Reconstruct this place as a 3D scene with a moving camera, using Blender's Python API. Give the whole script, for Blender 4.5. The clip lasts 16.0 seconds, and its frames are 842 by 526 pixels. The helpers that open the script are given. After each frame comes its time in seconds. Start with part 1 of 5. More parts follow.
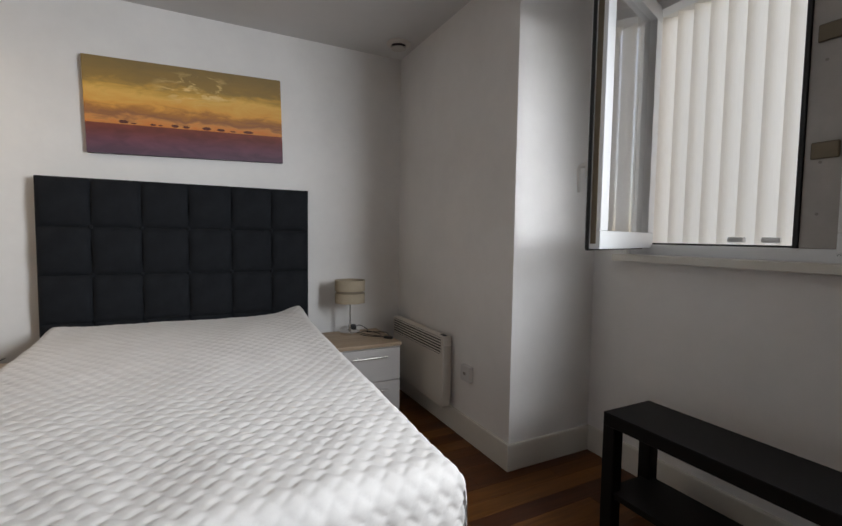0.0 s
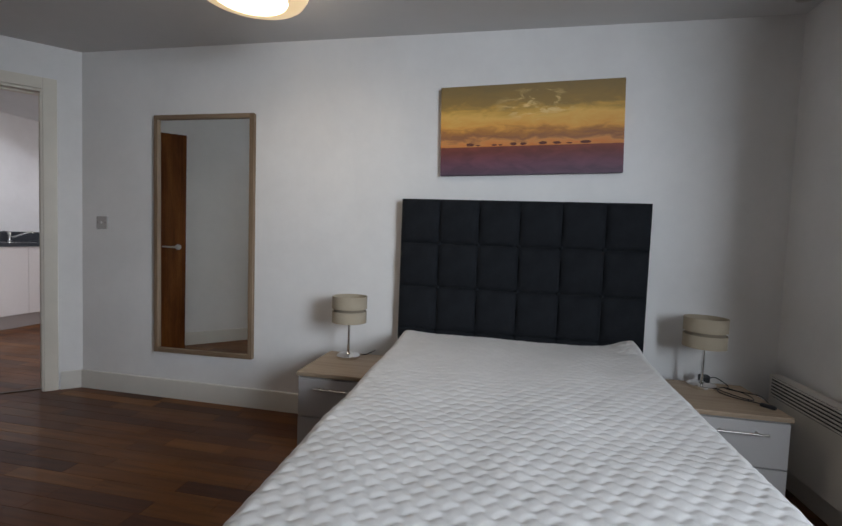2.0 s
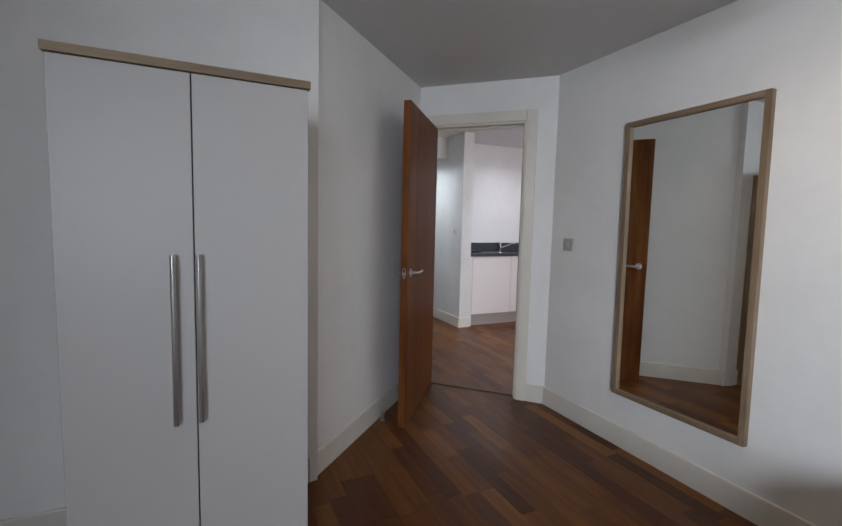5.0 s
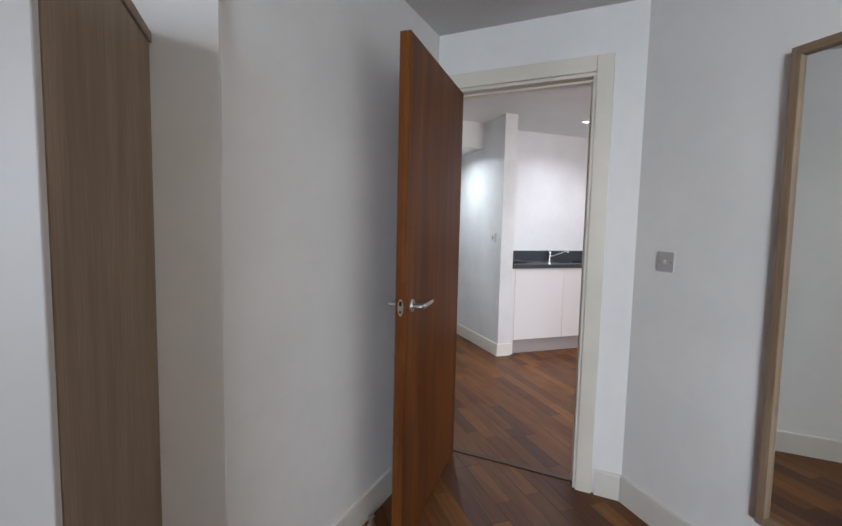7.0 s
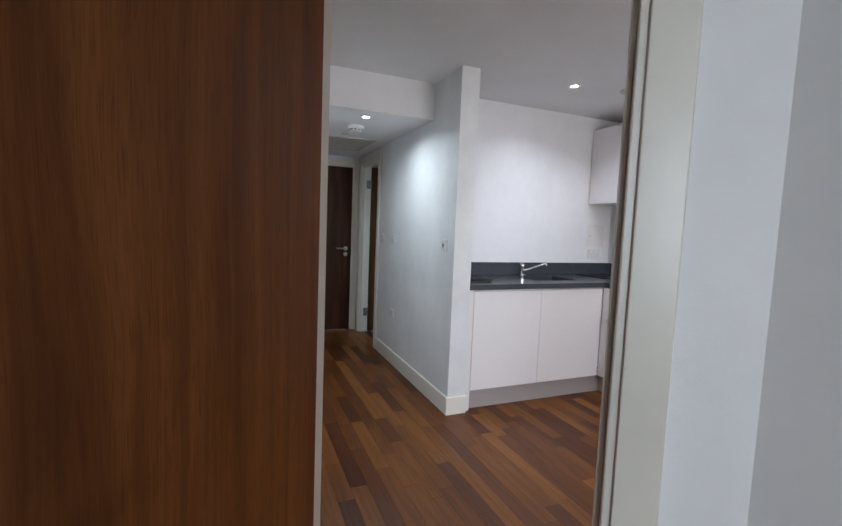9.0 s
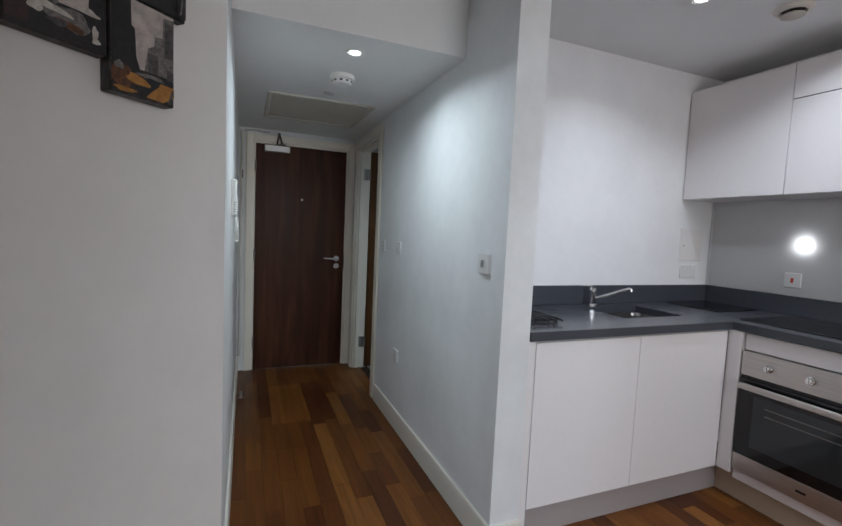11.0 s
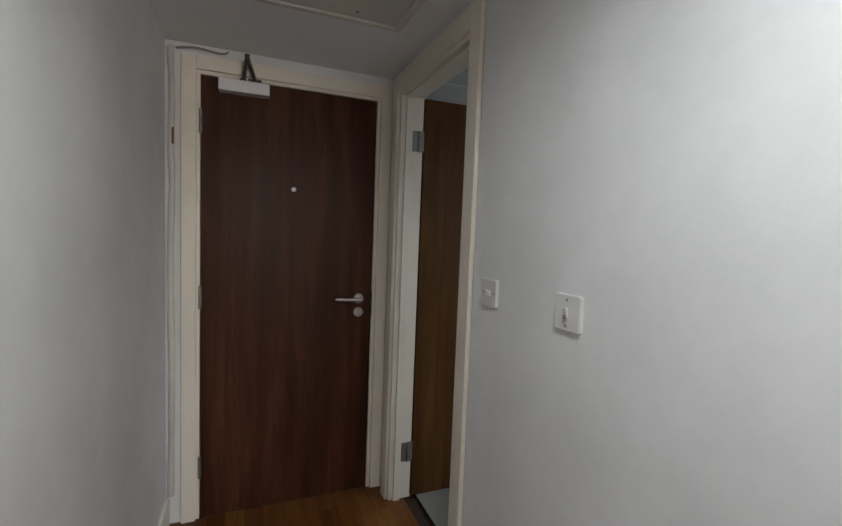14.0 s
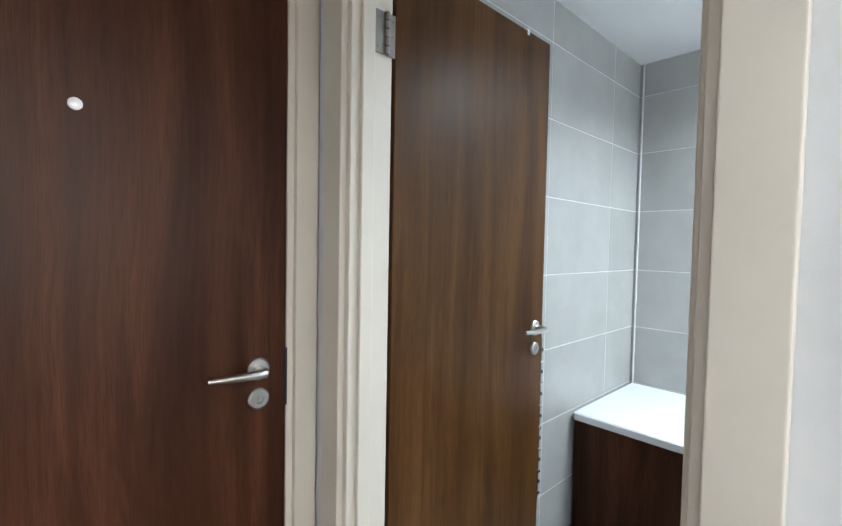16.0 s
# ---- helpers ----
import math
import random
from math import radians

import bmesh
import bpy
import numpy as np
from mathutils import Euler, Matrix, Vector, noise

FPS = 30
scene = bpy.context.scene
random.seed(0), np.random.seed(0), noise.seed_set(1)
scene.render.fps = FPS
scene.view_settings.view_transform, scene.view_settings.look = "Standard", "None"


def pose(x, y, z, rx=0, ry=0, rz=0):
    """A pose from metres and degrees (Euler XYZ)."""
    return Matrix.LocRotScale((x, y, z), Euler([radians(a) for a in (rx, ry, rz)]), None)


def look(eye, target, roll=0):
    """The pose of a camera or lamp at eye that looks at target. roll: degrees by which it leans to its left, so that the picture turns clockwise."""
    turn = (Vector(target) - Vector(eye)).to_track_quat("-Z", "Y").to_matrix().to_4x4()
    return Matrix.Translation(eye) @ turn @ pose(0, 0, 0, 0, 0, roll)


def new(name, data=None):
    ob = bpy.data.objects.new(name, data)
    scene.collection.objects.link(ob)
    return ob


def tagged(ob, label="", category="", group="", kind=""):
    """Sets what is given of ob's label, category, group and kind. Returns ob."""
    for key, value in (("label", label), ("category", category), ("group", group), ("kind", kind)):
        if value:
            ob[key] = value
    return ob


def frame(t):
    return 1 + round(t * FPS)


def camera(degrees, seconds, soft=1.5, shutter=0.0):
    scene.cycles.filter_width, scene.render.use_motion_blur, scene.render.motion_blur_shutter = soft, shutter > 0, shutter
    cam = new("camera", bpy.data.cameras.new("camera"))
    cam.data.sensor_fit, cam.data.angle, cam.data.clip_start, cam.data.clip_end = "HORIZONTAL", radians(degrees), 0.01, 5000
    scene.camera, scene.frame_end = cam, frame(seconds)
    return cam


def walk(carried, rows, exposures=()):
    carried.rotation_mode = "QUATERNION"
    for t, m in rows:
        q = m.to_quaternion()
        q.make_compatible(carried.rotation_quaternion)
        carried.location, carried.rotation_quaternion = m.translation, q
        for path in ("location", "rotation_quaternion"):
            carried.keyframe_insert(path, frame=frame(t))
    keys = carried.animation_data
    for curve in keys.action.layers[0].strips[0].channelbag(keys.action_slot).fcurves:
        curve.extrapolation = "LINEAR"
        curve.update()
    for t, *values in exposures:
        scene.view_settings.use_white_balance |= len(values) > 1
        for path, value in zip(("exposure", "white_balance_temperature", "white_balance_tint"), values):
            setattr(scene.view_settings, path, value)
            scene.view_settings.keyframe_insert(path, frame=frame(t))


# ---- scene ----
cam = camera(87.93, 16.0, soft=1.5)
PATH = [
    (0.0, pose(-1.289, -2.883, 1.098, 86.50, -0.81, -26.95)),
    (0.5, pose(-1.330, -2.848, 1.093, 86.67, -1.05, -16.46)),
    (1.0, pose(-1.350, -2.764, 1.068, 87.73, -1.50, -6.57)),
    (1.5, pose(-1.366, -2.667, 1.080, 87.96, -1.99, 2.40)),
    (2.0, pose(-1.407, -2.555, 1.139, 86.96, -2.21, 11.10)),
    (2.5, pose(-1.406, -2.438, 1.205, 85.83, -2.04, 25.05)),
    (3.0, pose(-1.461, -2.412, 1.237, 85.04, -1.74, 37.03)),
    (3.5, pose(-1.550, -2.365, 1.252, 84.93, -1.56, 48.59)),
    (4.0, pose(-1.641, -2.297, 1.268, 84.90, -1.39, 56.83)),
    (4.5, pose(-1.752, -2.197, 1.284, 84.92, -1.38, 62.96)),
    (5.3, pose(-2.022, -2.125, 1.287, 85.00, -1.35, 65.60)),
    (6.1, pose(-2.375, -1.898, 1.292, 85.15, -1.30, 69.20)),
    (7.0, pose(-2.751, -1.605, 1.298, 85.30, -1.28, 70.78)),
    (7.5, pose(-3.041, -1.376, 1.323, 85.19, -1.41, 69.75)),
    (8.0, pose(-3.335, -1.151, 1.321, 85.08, -1.61, 68.27)),
    (10.5, pose(-4.817, -0.435, 1.353, 85.48, -2.55, 67.15)),
    (11.0, pose(-5.144, -0.357, 1.337, 85.69, -2.62, 68.18)),
    (11.5, pose(-5.471, -0.288, 1.347, 85.83, -2.56, 69.15)),
    (12.0, pose(-5.835, -0.259, 1.347, 85.99, -2.51, 69.98)),
    (12.5, pose(-6.171, -0.219, 1.356, 86.25, -2.56, 70.35)),
    (13.0, pose(-6.495, -0.179, 1.366, 86.34, -2.52, 70.03)),
    (13.5, pose(-6.802, -0.128, 1.367, 86.10, -2.29, 69.60)),
    (14.0, pose(-7.116, -0.102, 1.383, 85.96, -2.23, 67.95)),
    (14.5, pose(-7.438, -0.090, 1.383, 86.07, -2.29, 64.78)),
    (15.0, pose(-7.758, -0.064, 1.365, 86.73, -2.27, 61.35)),
    (15.5, pose(-8.069, -0.017, 1.365, 86.88, -2.06, 55.77)),
    (16.0, pose(-8.312, 0.034, 1.323, 87.78, -1.07, 46.86)),
]
walk(cam, PATH, exposures=[
    (0.0, 0.12, 6700, 11), (1.0, 0.02, 6450, 10), (2.0, -0.04, 6150, 9.5), (3.0, -0.08, 6050, 9.5), (4.5, 0.22, 6100, 10), (7.0, 0.85, 6050, 9), (8.2, 0.78, 5900, 8.5), (10.3, 0.40, 5800, 4.5),
    (12.5, 0.36, 6150, 4.5), (13.5, 0.52, 6500, 9), (14.5, 1.08, 6550, 11), (15.2, 1.78, 6350, 10), (16.0, 2.32, 6150, 8.5)])

# ---- world and large lights ----
world = bpy.data.worlds.new("sky")
scene.world = world
world.use_nodes = True
wn = world.node_tree.nodes
sky = wn.new("ShaderNodeTexSky")
sky.sky_type, sky.sun_disc = "NISHITA", False
sky.sun_elevation, sky.sun_rotation = radians(38), radians(120)
world.node_tree.links.new(sky.outputs[0], wn["Background"].inputs[0])
wn["Background"].inputs[1].default_value = 0.15


def area_lamp(name, m, sx, sy, power, color=(1, 1, 1), spread=180):
    data = bpy.data.lights.new(name, "AREA")
    data.shape, data.size, data.size_y = "RECTANGLE", sx, sy
    data.energy, data.color, data.spread = power, color, radians(spread)
    ob = new(name, data)
    ob.matrix_world = m
    return ob


def disc_lamp(name, x, y, z, r, power, color=(1, 1, 1), spread=150):
    data = bpy.data.lights.new(name, "AREA")
    data.shape, data.size = "DISK", 2 * r
    data.energy, data.color, data.spread = power, color, radians(spread)
    ob = new(name, data)
    ob.location = (x, y, z)
    return ob


# lamps for the bedroom window's daylight stand in the room, in front of the blind,
# aimed by hand at the bed's wall and downwards
for ly in (-3.70, -3.32, -2.94):
    area_lamp("window_daylight", look((0.34, ly, 1.60), (0.34 - 0.720, ly + 0.694, 1.42)), 0.36, 1.02, 7.2, (0.86, 0.93, 1.0), 94)
area_lamp("sky_behind_blind", look((1.25, -2.6, 1.75), (0.0, -2.6, 1.6)), 3.0, 1.8, 11, (0.92, 0.96, 1.0))
# added fill lamp in an assumed living room window, out of view
area_lamp("living_daylight", look((-1.05, 1.45, 1.6), (-5.0, 1.2, 1.1)), 1.9, 1.4, 30, (1.0, 0.915, 0.86), 130)
# ceiling lamp of the bedroom and the downlights
disc_lamp("bedroom_ceiling_glow", -2.55, -0.79, 2.150, 0.15, 1.9, (1.0, 0.83, 0.64), 160)
disc_lamp("hall_downlight_glow", -7.23, 0.11, 2.148, 0.045, 5.3, (0.95, 1.0, 1.0), 160)
# the last two kitchen downlights are assumed, out of view
for dx, dy in ((-6.59, 1.53), (-6.27, 1.96), (-5.30, 0.95), (-5.2, 1.95)):
    disc_lamp("kitchen_downlight_glow", dx, dy, 2.418, 0.04, 3.1, (0.97, 0.96, 1.0), 135)
# unseen fill lamp added to light the bathroom; no fitting is built there
disc_lamp("bathroom_downlight_glow", -8.0, 2.15, 2.352, 0.25, 10, (0.84, 0.94, 1.0))


# ---- materials ----
def material(name):
    m = bpy.data.materials.new(name)
    m.use_nodes = True
    return m, m.node_tree.nodes, m.node_tree.links, m.node_tree.nodes["Principled BSDF"]


def set_in(b, **kw):
    for k, v in kw.items():
        b.inputs[k.replace("_", " ")].default_value = v


def coords(N, L, scale=(1, 1, 1), which="Object"):
    tc, mp = N.new("ShaderNodeTexCoord"), N.new("ShaderNodeMapping")
    L.new(tc.outputs[which], mp.inputs[0])
    mp.inputs["Scale"].default_value = scale
    return mp.outputs[0]


def noise_tex(N, L, vec, scale, detail=4.0, rough=0.55, distort=0.0):
    n = N.new("ShaderNodeTexNoise")
    n.inputs["Scale"].default_value, n.inputs["Detail"].default_value = scale, detail
    n.inputs["Roughness"].default_value, n.inputs["Distortion"].default_value = rough, distort
    L.new(vec, n.inputs["Vector"])
    return n.outputs[0]


def ramp(N, L, fac, stops):
    r = N.new("ShaderNodeValToRGB")
    el = r.color_ramp.elements
    while len(el) < len(stops):
        el.new(0.5)
    for e, (p, c) in zip(el, stops):
        e.position, e.color = p, (*c, 1)
    L.new(fac, r.inputs[0])
    return r.outputs[0]


def mix_col(N, L, fac, a, b, mode="MIX"):
    m = N.new("ShaderNodeMix")
    m.data_type, m.blend_type = "RGBA", mode
    for sock, v in ((0, fac), (6, a), (7, b)):
        if isinstance(v, (int, float)):
            m.inputs[sock].default_value = v
        elif isinstance(v, tuple):
            m.inputs[sock].default_value = (*v, 1)
        else:
            L.new(v, m.inputs[sock])
    return m.outputs[2]


def bump(N, L, b, height, strength, dist=0.002):
    n = N.new("ShaderNodeBump")
    n.inputs["Strength"].default_value, n.inputs["Distance"].default_value = strength, dist
    L.new(height, n.inputs["Height"])
    L.new(n.outputs[0], b.inputs["Normal"])


def paint(name, col, rough=0.6, stain=0.06, fine=0.25):
    """Wall or joinery paint: roller texture, faint large stains."""
    m, N, L, b = material(name)
    v = coords(N, L)
    big = noise_tex(N, L, v, 1.7, 5, 0.6)
    dark = tuple(c * (1 - stain * 2) for c in col)
    mottle = noise_tex(N, L, v, 16, 5, 0.65, 0.3)
    c = mix_col(N, L, 1.0, ramp(N, L, big, [(0.3, dark), (0.62, col)]), ramp(N, L, mottle, [(0.30, (1 - stain * 0.5,) * 3), (0.66, (1, 1, 1))]), "MULTIPLY")
    L.new(c, b.inputs["Base Color"])
    set_in(b, Roughness=rough)
    if fine:
        nap = N.new("ShaderNodeMath")
        nap.operation = "MULTIPLY_ADD"
        nap.inputs[1].default_value = 2.2
        L.new(noise_tex(N, L, v, 38, 3, 0.55), nap.inputs[0])
        L.new(noise_tex(N, L, v, 240, 3, 0.6), nap.inputs[2])
        bump(N, L, b, nap.outputs[0], fine, 0.0014)
    return m


def plain(name, col, rough=0.5, metal=0.0, coat=0.0, grain=0.0):
    m, N, L, b = material(name)
    v = coords(N, L)
    n = noise_tex(N, L, v, 35, 4)
    L.new(ramp(N, L, n, [(0.3, tuple(c * 0.98 for c in col)), (0.7, col)]), b.inputs["Base Color"])
    set_in(b, Roughness=rough, Metallic=metal, Coat_Weight=coat)
    if grain:
        bump(N, L, b, noise_tex(N, L, v, 400, 3), grain, 0.001)
    return m


def brushed(name, col, rough, axis):
    m, N, L, b = material(name)
    sc = [220, 220, 220]
    sc[axis] = 4
    n = noise_tex(N, L, coords(N, L, tuple(sc)), 1.0, 3)
    L.new(ramp(N, L, n, [(0.3, tuple(c * 0.8 for c in col)), (0.7, col)]), b.inputs["Base Color"])
    set_in(b, Roughness=rough, Metallic=1.0)
    bump(N, L, b, n, 0.08, 0.0005)
    return m


def veneer(name, lo, mid, hi, axis=2, rough=0.35, stretch=14.0, coat=0.0, freq=2.2):
    """Wood with grain along an axis of the object, streaks and pores."""
    m, N, L, b = material(name)
    sc = [stretch, stretch, stretch]
    sc[axis] = 0.9
    v = coords(N, L, tuple(sc))
    streak = noise_tex(N, L, v, freq, 6, 0.62, 0.5)
    pore_sc = [420, 420, 420]
    pore_sc[axis] = 9
    pore = noise_tex(N, L, coords(N, L, tuple(pore_sc)), 1.0, 2, 0.5)
    big = noise_tex(N, L, coords(N, L, (2.4, 2.4, 0.8) if axis == 2 else (1.2, 1.2, 1.2)), 1.3, 3, 0.5)
    c = ramp(N, L, streak, [(0.28, lo), (0.5, mid), (0.74, hi)])
    c = mix_col(N, L, 0.35, c, ramp(N, L, big, [(0.35, lo), (0.65, hi)]))
    c = mix_col(N, L, ramp(N, L, pore, [(0.34, (0.55, 0.55, 0.55)), (0.5, (0, 0, 0))]), c, lo)
    L.new(c, b.inputs["Base Color"])
    set_in(b, Roughness=rough, Coat_Weight=coat, Coat_Roughness=0.25, Specular_IOR_Level=0.22)
    bump(N, L, b, pore, 0.12, 0.0006)
    return m


def flitch(name, lo, mid, hi, rough=0.42):
    """Book-matched door veneer: long narrow streaks, soft darker flames, fine pores along z."""
    m, N, L, b = material(name)
    drift = noise_tex(N, L, coords(N, L, (1.6, 1.6, 1.1)), 1.0, 3, 0.5)
    tc, sh, cmb, mp = N.new("ShaderNodeTexCoord"), N.new("ShaderNodeVectorMath"), N.new("ShaderNodeCombineXYZ"), N.new("ShaderNodeMath")
    mp.operation, mp.inputs[1].default_value = "MULTIPLY", 0.07
    L.new(drift, mp.inputs[0])
    L.new(mp.outputs[0], cmb.inputs[0])
    sh.operation = "ADD"
    L.new(tc.outputs["Object"], sh.inputs[0])
    L.new(cmb.outputs[0], sh.inputs[1])

    def along(sx, sz, detail, rough_, distort=0.0):
        q = N.new("ShaderNodeMapping")
        q.inputs["Scale"].default_value = (sx, sx, sz)
        L.new(sh.outputs[0], q.inputs[0])
        return noise_tex(N, L, q.outputs[0], 1.0, detail, rough_, distort)
    band = along(12, 0.40, 3, 0.55)
    flame = along(8.5, 1.0, 6, 0.66, 0.45)
    fine = along(110, 1.4, 3, 0.6)
    pore = along(520, 14, 2, 0.5)
    c = ramp(N, L, band, [(0.30, lo), (0.50, mid), (0.72, hi)])
    c = mix_col(N, L, 0.60, c, ramp(N, L, flame, [(0.36, lo), (0.52, mid), (0.70, hi)]))
    c = mix_col(N, L, 0.38, c, ramp(N, L, fine, [(0.32, (0.62, 0.58, 0.55)), (0.5, (0.98, 0.97, 0.96)), (0.70, (1.3, 1.28, 1.25))]), "MULTIPLY")
    c = mix_col(N, L, ramp(N, L, pore, [(0.34, (0.45, 0.45, 0.45)), (0.5, (0, 0, 0))]), c, lo)
    L.new(c, b.inputs["Base Color"])
    L.new(ramp(N, L, flame, [(0.3, (rough - 0.06,) * 3), (0.7, (rough + 0.08,) * 3)]), b.inputs["Roughness"])
    set_in(b, Specular_IOR_Level=0.13)
    bump(N, L, b, pore, 0.12, 0.0006)
    return m


def floor_wood(name):
    m, N, L, b = material(name)
    oi, geo, add, fr = N.new("ShaderNodeObjectInfo"), N.new("ShaderNodeNewGeometry"), N.new("ShaderNodeMath"), N.new("ShaderNodeMath")
    fr.operation = "FRACT"
    L.new(oi.outputs["Random"], add.inputs[0])
    L.new(geo.outputs["Random Per Island"], add.inputs[1])
    L.new(add.outputs[0], fr.inputs[0])
    tone = ramp(N, L, fr.outputs[0], [(0.0, (0.070, 0.021, 0.006)), (0.18, (0.095, 0.030, 0.0075)), (0.35, (0.122, 0.041, 0.0085)), (0.65, (0.150, 0.054, 0.0105)), (0.88, (0.182, 0.069, 0.0135)), (1.0, (0.225, 0.092, 0.020))])
    shift = N.new("ShaderNodeVectorMath")
    shift.operation = "ADD"
    L.new(geo.outputs["Position"], shift.inputs[0])
    L.new(tone, shift.inputs[1])
    mp = N.new("ShaderNodeMapping")
    mp.inputs["Scale"].default_value = (2.2, 34, 34)
    L.new(shift.outputs[0], mp.inputs[0])
    g = noise_tex(N, L, mp.outputs[0], 1.0, 6, 0.65, 0.8)
    c = mix_col(N, L, 0.75, tone, ramp(N, L, g, [(0.3, (0.45, 0.40, 0.36)), (0.55, (0.95, 0.93, 0.9)), (0.75, (1.25, 1.2, 1.1))]), "MULTIPLY")
    L.new(c, b.inputs["Base Color"])
    wear = noise_tex(N, L, geo.outputs["Position"], 2.6, 4, 0.6)
    L.new(ramp(N, L, wear, [(0.3, (0.32, 0.32, 0.32)), (0.7, (0.46, 0.46, 0.46))]), b.inputs["Roughness"])
    set_in(b, Specular_IOR_Level=0.3)
    bump(N, L, b, g, 0.10, 0.001)
    return m


def fabric(name, col, col2, weave=900.0, rough=0.9, strength=0.5, sheen=0.1):
    m, N, L, b = material(name)
    v = coords(N, L)
    w = noise_tex(N, L, v, weave, 2, 0.6)
    big = noise_tex(N, L, v, 14, 4, 0.6)
    c = mix_col(N, L, 0.4, ramp(N, L, w, [(0.35, col2), (0.65, col)]), ramp(N, L, big, [(0.35, col2), (0.65, col)]))
    L.new(c, b.inputs["Base Color"])
    set_in(b, Roughness=rough, Sheen_Weight=sheen, Specular_IOR_Level=0.12)
    bump(N, L, b, w, strength, 0.001)
    return m


def glow(name, col, strength):
    m, N, L, b = material(name)
    set_in(b, Base_Color=(*col, 1), Emission_Color=(*col, 1), Emission_Strength=strength, Roughness=0.5)
    return m


def glassy(name, col=(1, 1, 1), rough=0.0):
    m, N, L, b = material(name)
    set_in(b, Base_Color=(*col, 1), Transmission_Weight=1.0, Roughness=rough, IOR=1.45)
    return m


WALL = paint("wall_paint", (0.860, 0.838, 0.815), 0.62, 0.04, 0.2)
HALL_WALL = paint("hall_wall_paint", (0.770, 0.775, 0.780), 0.6, 0.075, 0.2)
KITCHEN_WALL = paint("kitchen_wall_paint", (0.775, 0.768, 0.785), 0.55, 0.05, 0.2)
HALL_CEIL = paint("hall_ceiling_paint", (0.80, 0.80, 0.80), 0.7, 0.03, 0.15)
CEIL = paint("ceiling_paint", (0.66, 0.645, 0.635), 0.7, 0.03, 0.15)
TRIM = paint("cream_gloss_trim", (0.79, 0.735, 0.635), 0.35, 0.05, 0.05)
SKIRT = paint("skirting_paint", (0.75, 0.715, 0.645), 0.38, 0.05, 0.05)
FLOOR = floor_wood("oiled_wood_strips")
SUBFLOOR = plain("floor_joint_dark", (0.03, 0.015, 0.008), 0.8)
DOOR_OAK = flitch("warm_walnut_veneer", (0.074, 0.022, 0.0065), (0.170, 0.056, 0.0135), (0.285, 0.108, 0.030), 0.44)
DOOR_DARK = flitch("dark_walnut_veneer", (0.024, 0.0085, 0.0045), (0.056, 0.020, 0.010), (0.125, 0.048, 0.025), 0.38)
DOOR_BATH = flitch("brown_walnut_veneer", (0.040, 0.016, 0.0055), (0.092, 0.040, 0.012), (0.165, 0.078, 0.026), 0.40)
STEEL = brushed("satin_steel", (0.62, 0.60, 0.58), 0.28, 2)
STEEL_X = brushed("oven_steel", (0.60, 0.57, 0.54), 0.34, 0)
CHROME = plain("chrome", (0.80, 0.80, 0.80), 0.08, 1.0)
BLACK = plain("black_plastic", (0.012, 0.012, 0.014), 0.4)
WHITE_PLASTIC = plain("white_plastic", (0.82, 0.81, 0.79), 0.3)
PLATE = plain("switch_plate_plastic", (0.66, 0.65, 0.64), 0.35)
GREY_METAL = plain("dull_grey_metal", (0.30, 0.28, 0.26), 0.45, 0.8)


# ---- mesh helpers ----
def add_box(bm, x0, y0, z0, x1, y1, z1):
    v = [bm.verts.new(p) for p in ((x0, y0, z0), (x1, y0, z0), (x1, y1, z0), (x0, y1, z0), (x0, y0, z1), (x1, y0, z1), (x1, y1, z1), (x0, y1, z1))]
    for f in ((3, 2, 1, 0), (4, 5, 6, 7), (0, 1, 5, 4), (1, 2, 6, 5), (2, 3, 7, 6), (3, 0, 4, 7)):
        bm.faces.new([v[i] for i in f])
    return v


def box(*b):
    bm = bmesh.new()
    add_box(bm, *b)
    return bm


def rbox(x0, y0, z0, x1, y1, z1, r=0.004, seg=2):
    bm = box(x0, y0, z0, x1, y1, z1)
    bmesh.ops.bevel(bm, geom=bm.edges[:], offset=r, segments=seg, profile=0.5, affect="EDGES")
    return bm


def add_tube(bm, pts, r, seg=10, caps=True):
    """A round rod along points; r is a number or one per point."""
    pts = [Vector(p) for p in pts]
    rs = [r] * len(pts) if isinstance(r, (int, float)) else r
    rings, side = [], None
    for i, p in enumerate(pts):
        d = (pts[min(i + 1, len(pts) - 1)] - pts[max(i - 1, 0)]).normalized()
        if side is None:
            side = d.orthogonal().normalized()
        side = (side - d * side.dot(d)).normalized()
        up = d.cross(side)
        rings.append([bm.verts.new(p + rs[i] * (math.cos(a) * side + math.sin(a) * up)) for a in (2 * math.pi * k / seg for k in range(seg))])
    for a, b in zip(rings, rings[1:]):
        for k in range(seg):
            bm.faces.new((a[k], a[(k + 1) % seg], b[(k + 1) % seg], b[k]))
    if caps:
        bm.faces.new(rings[0][::-1])
        bm.faces.new(rings[-1])
    return bm


def tube(pts, r, seg=10):
    return add_tube(bmesh.new(), pts, r, seg)


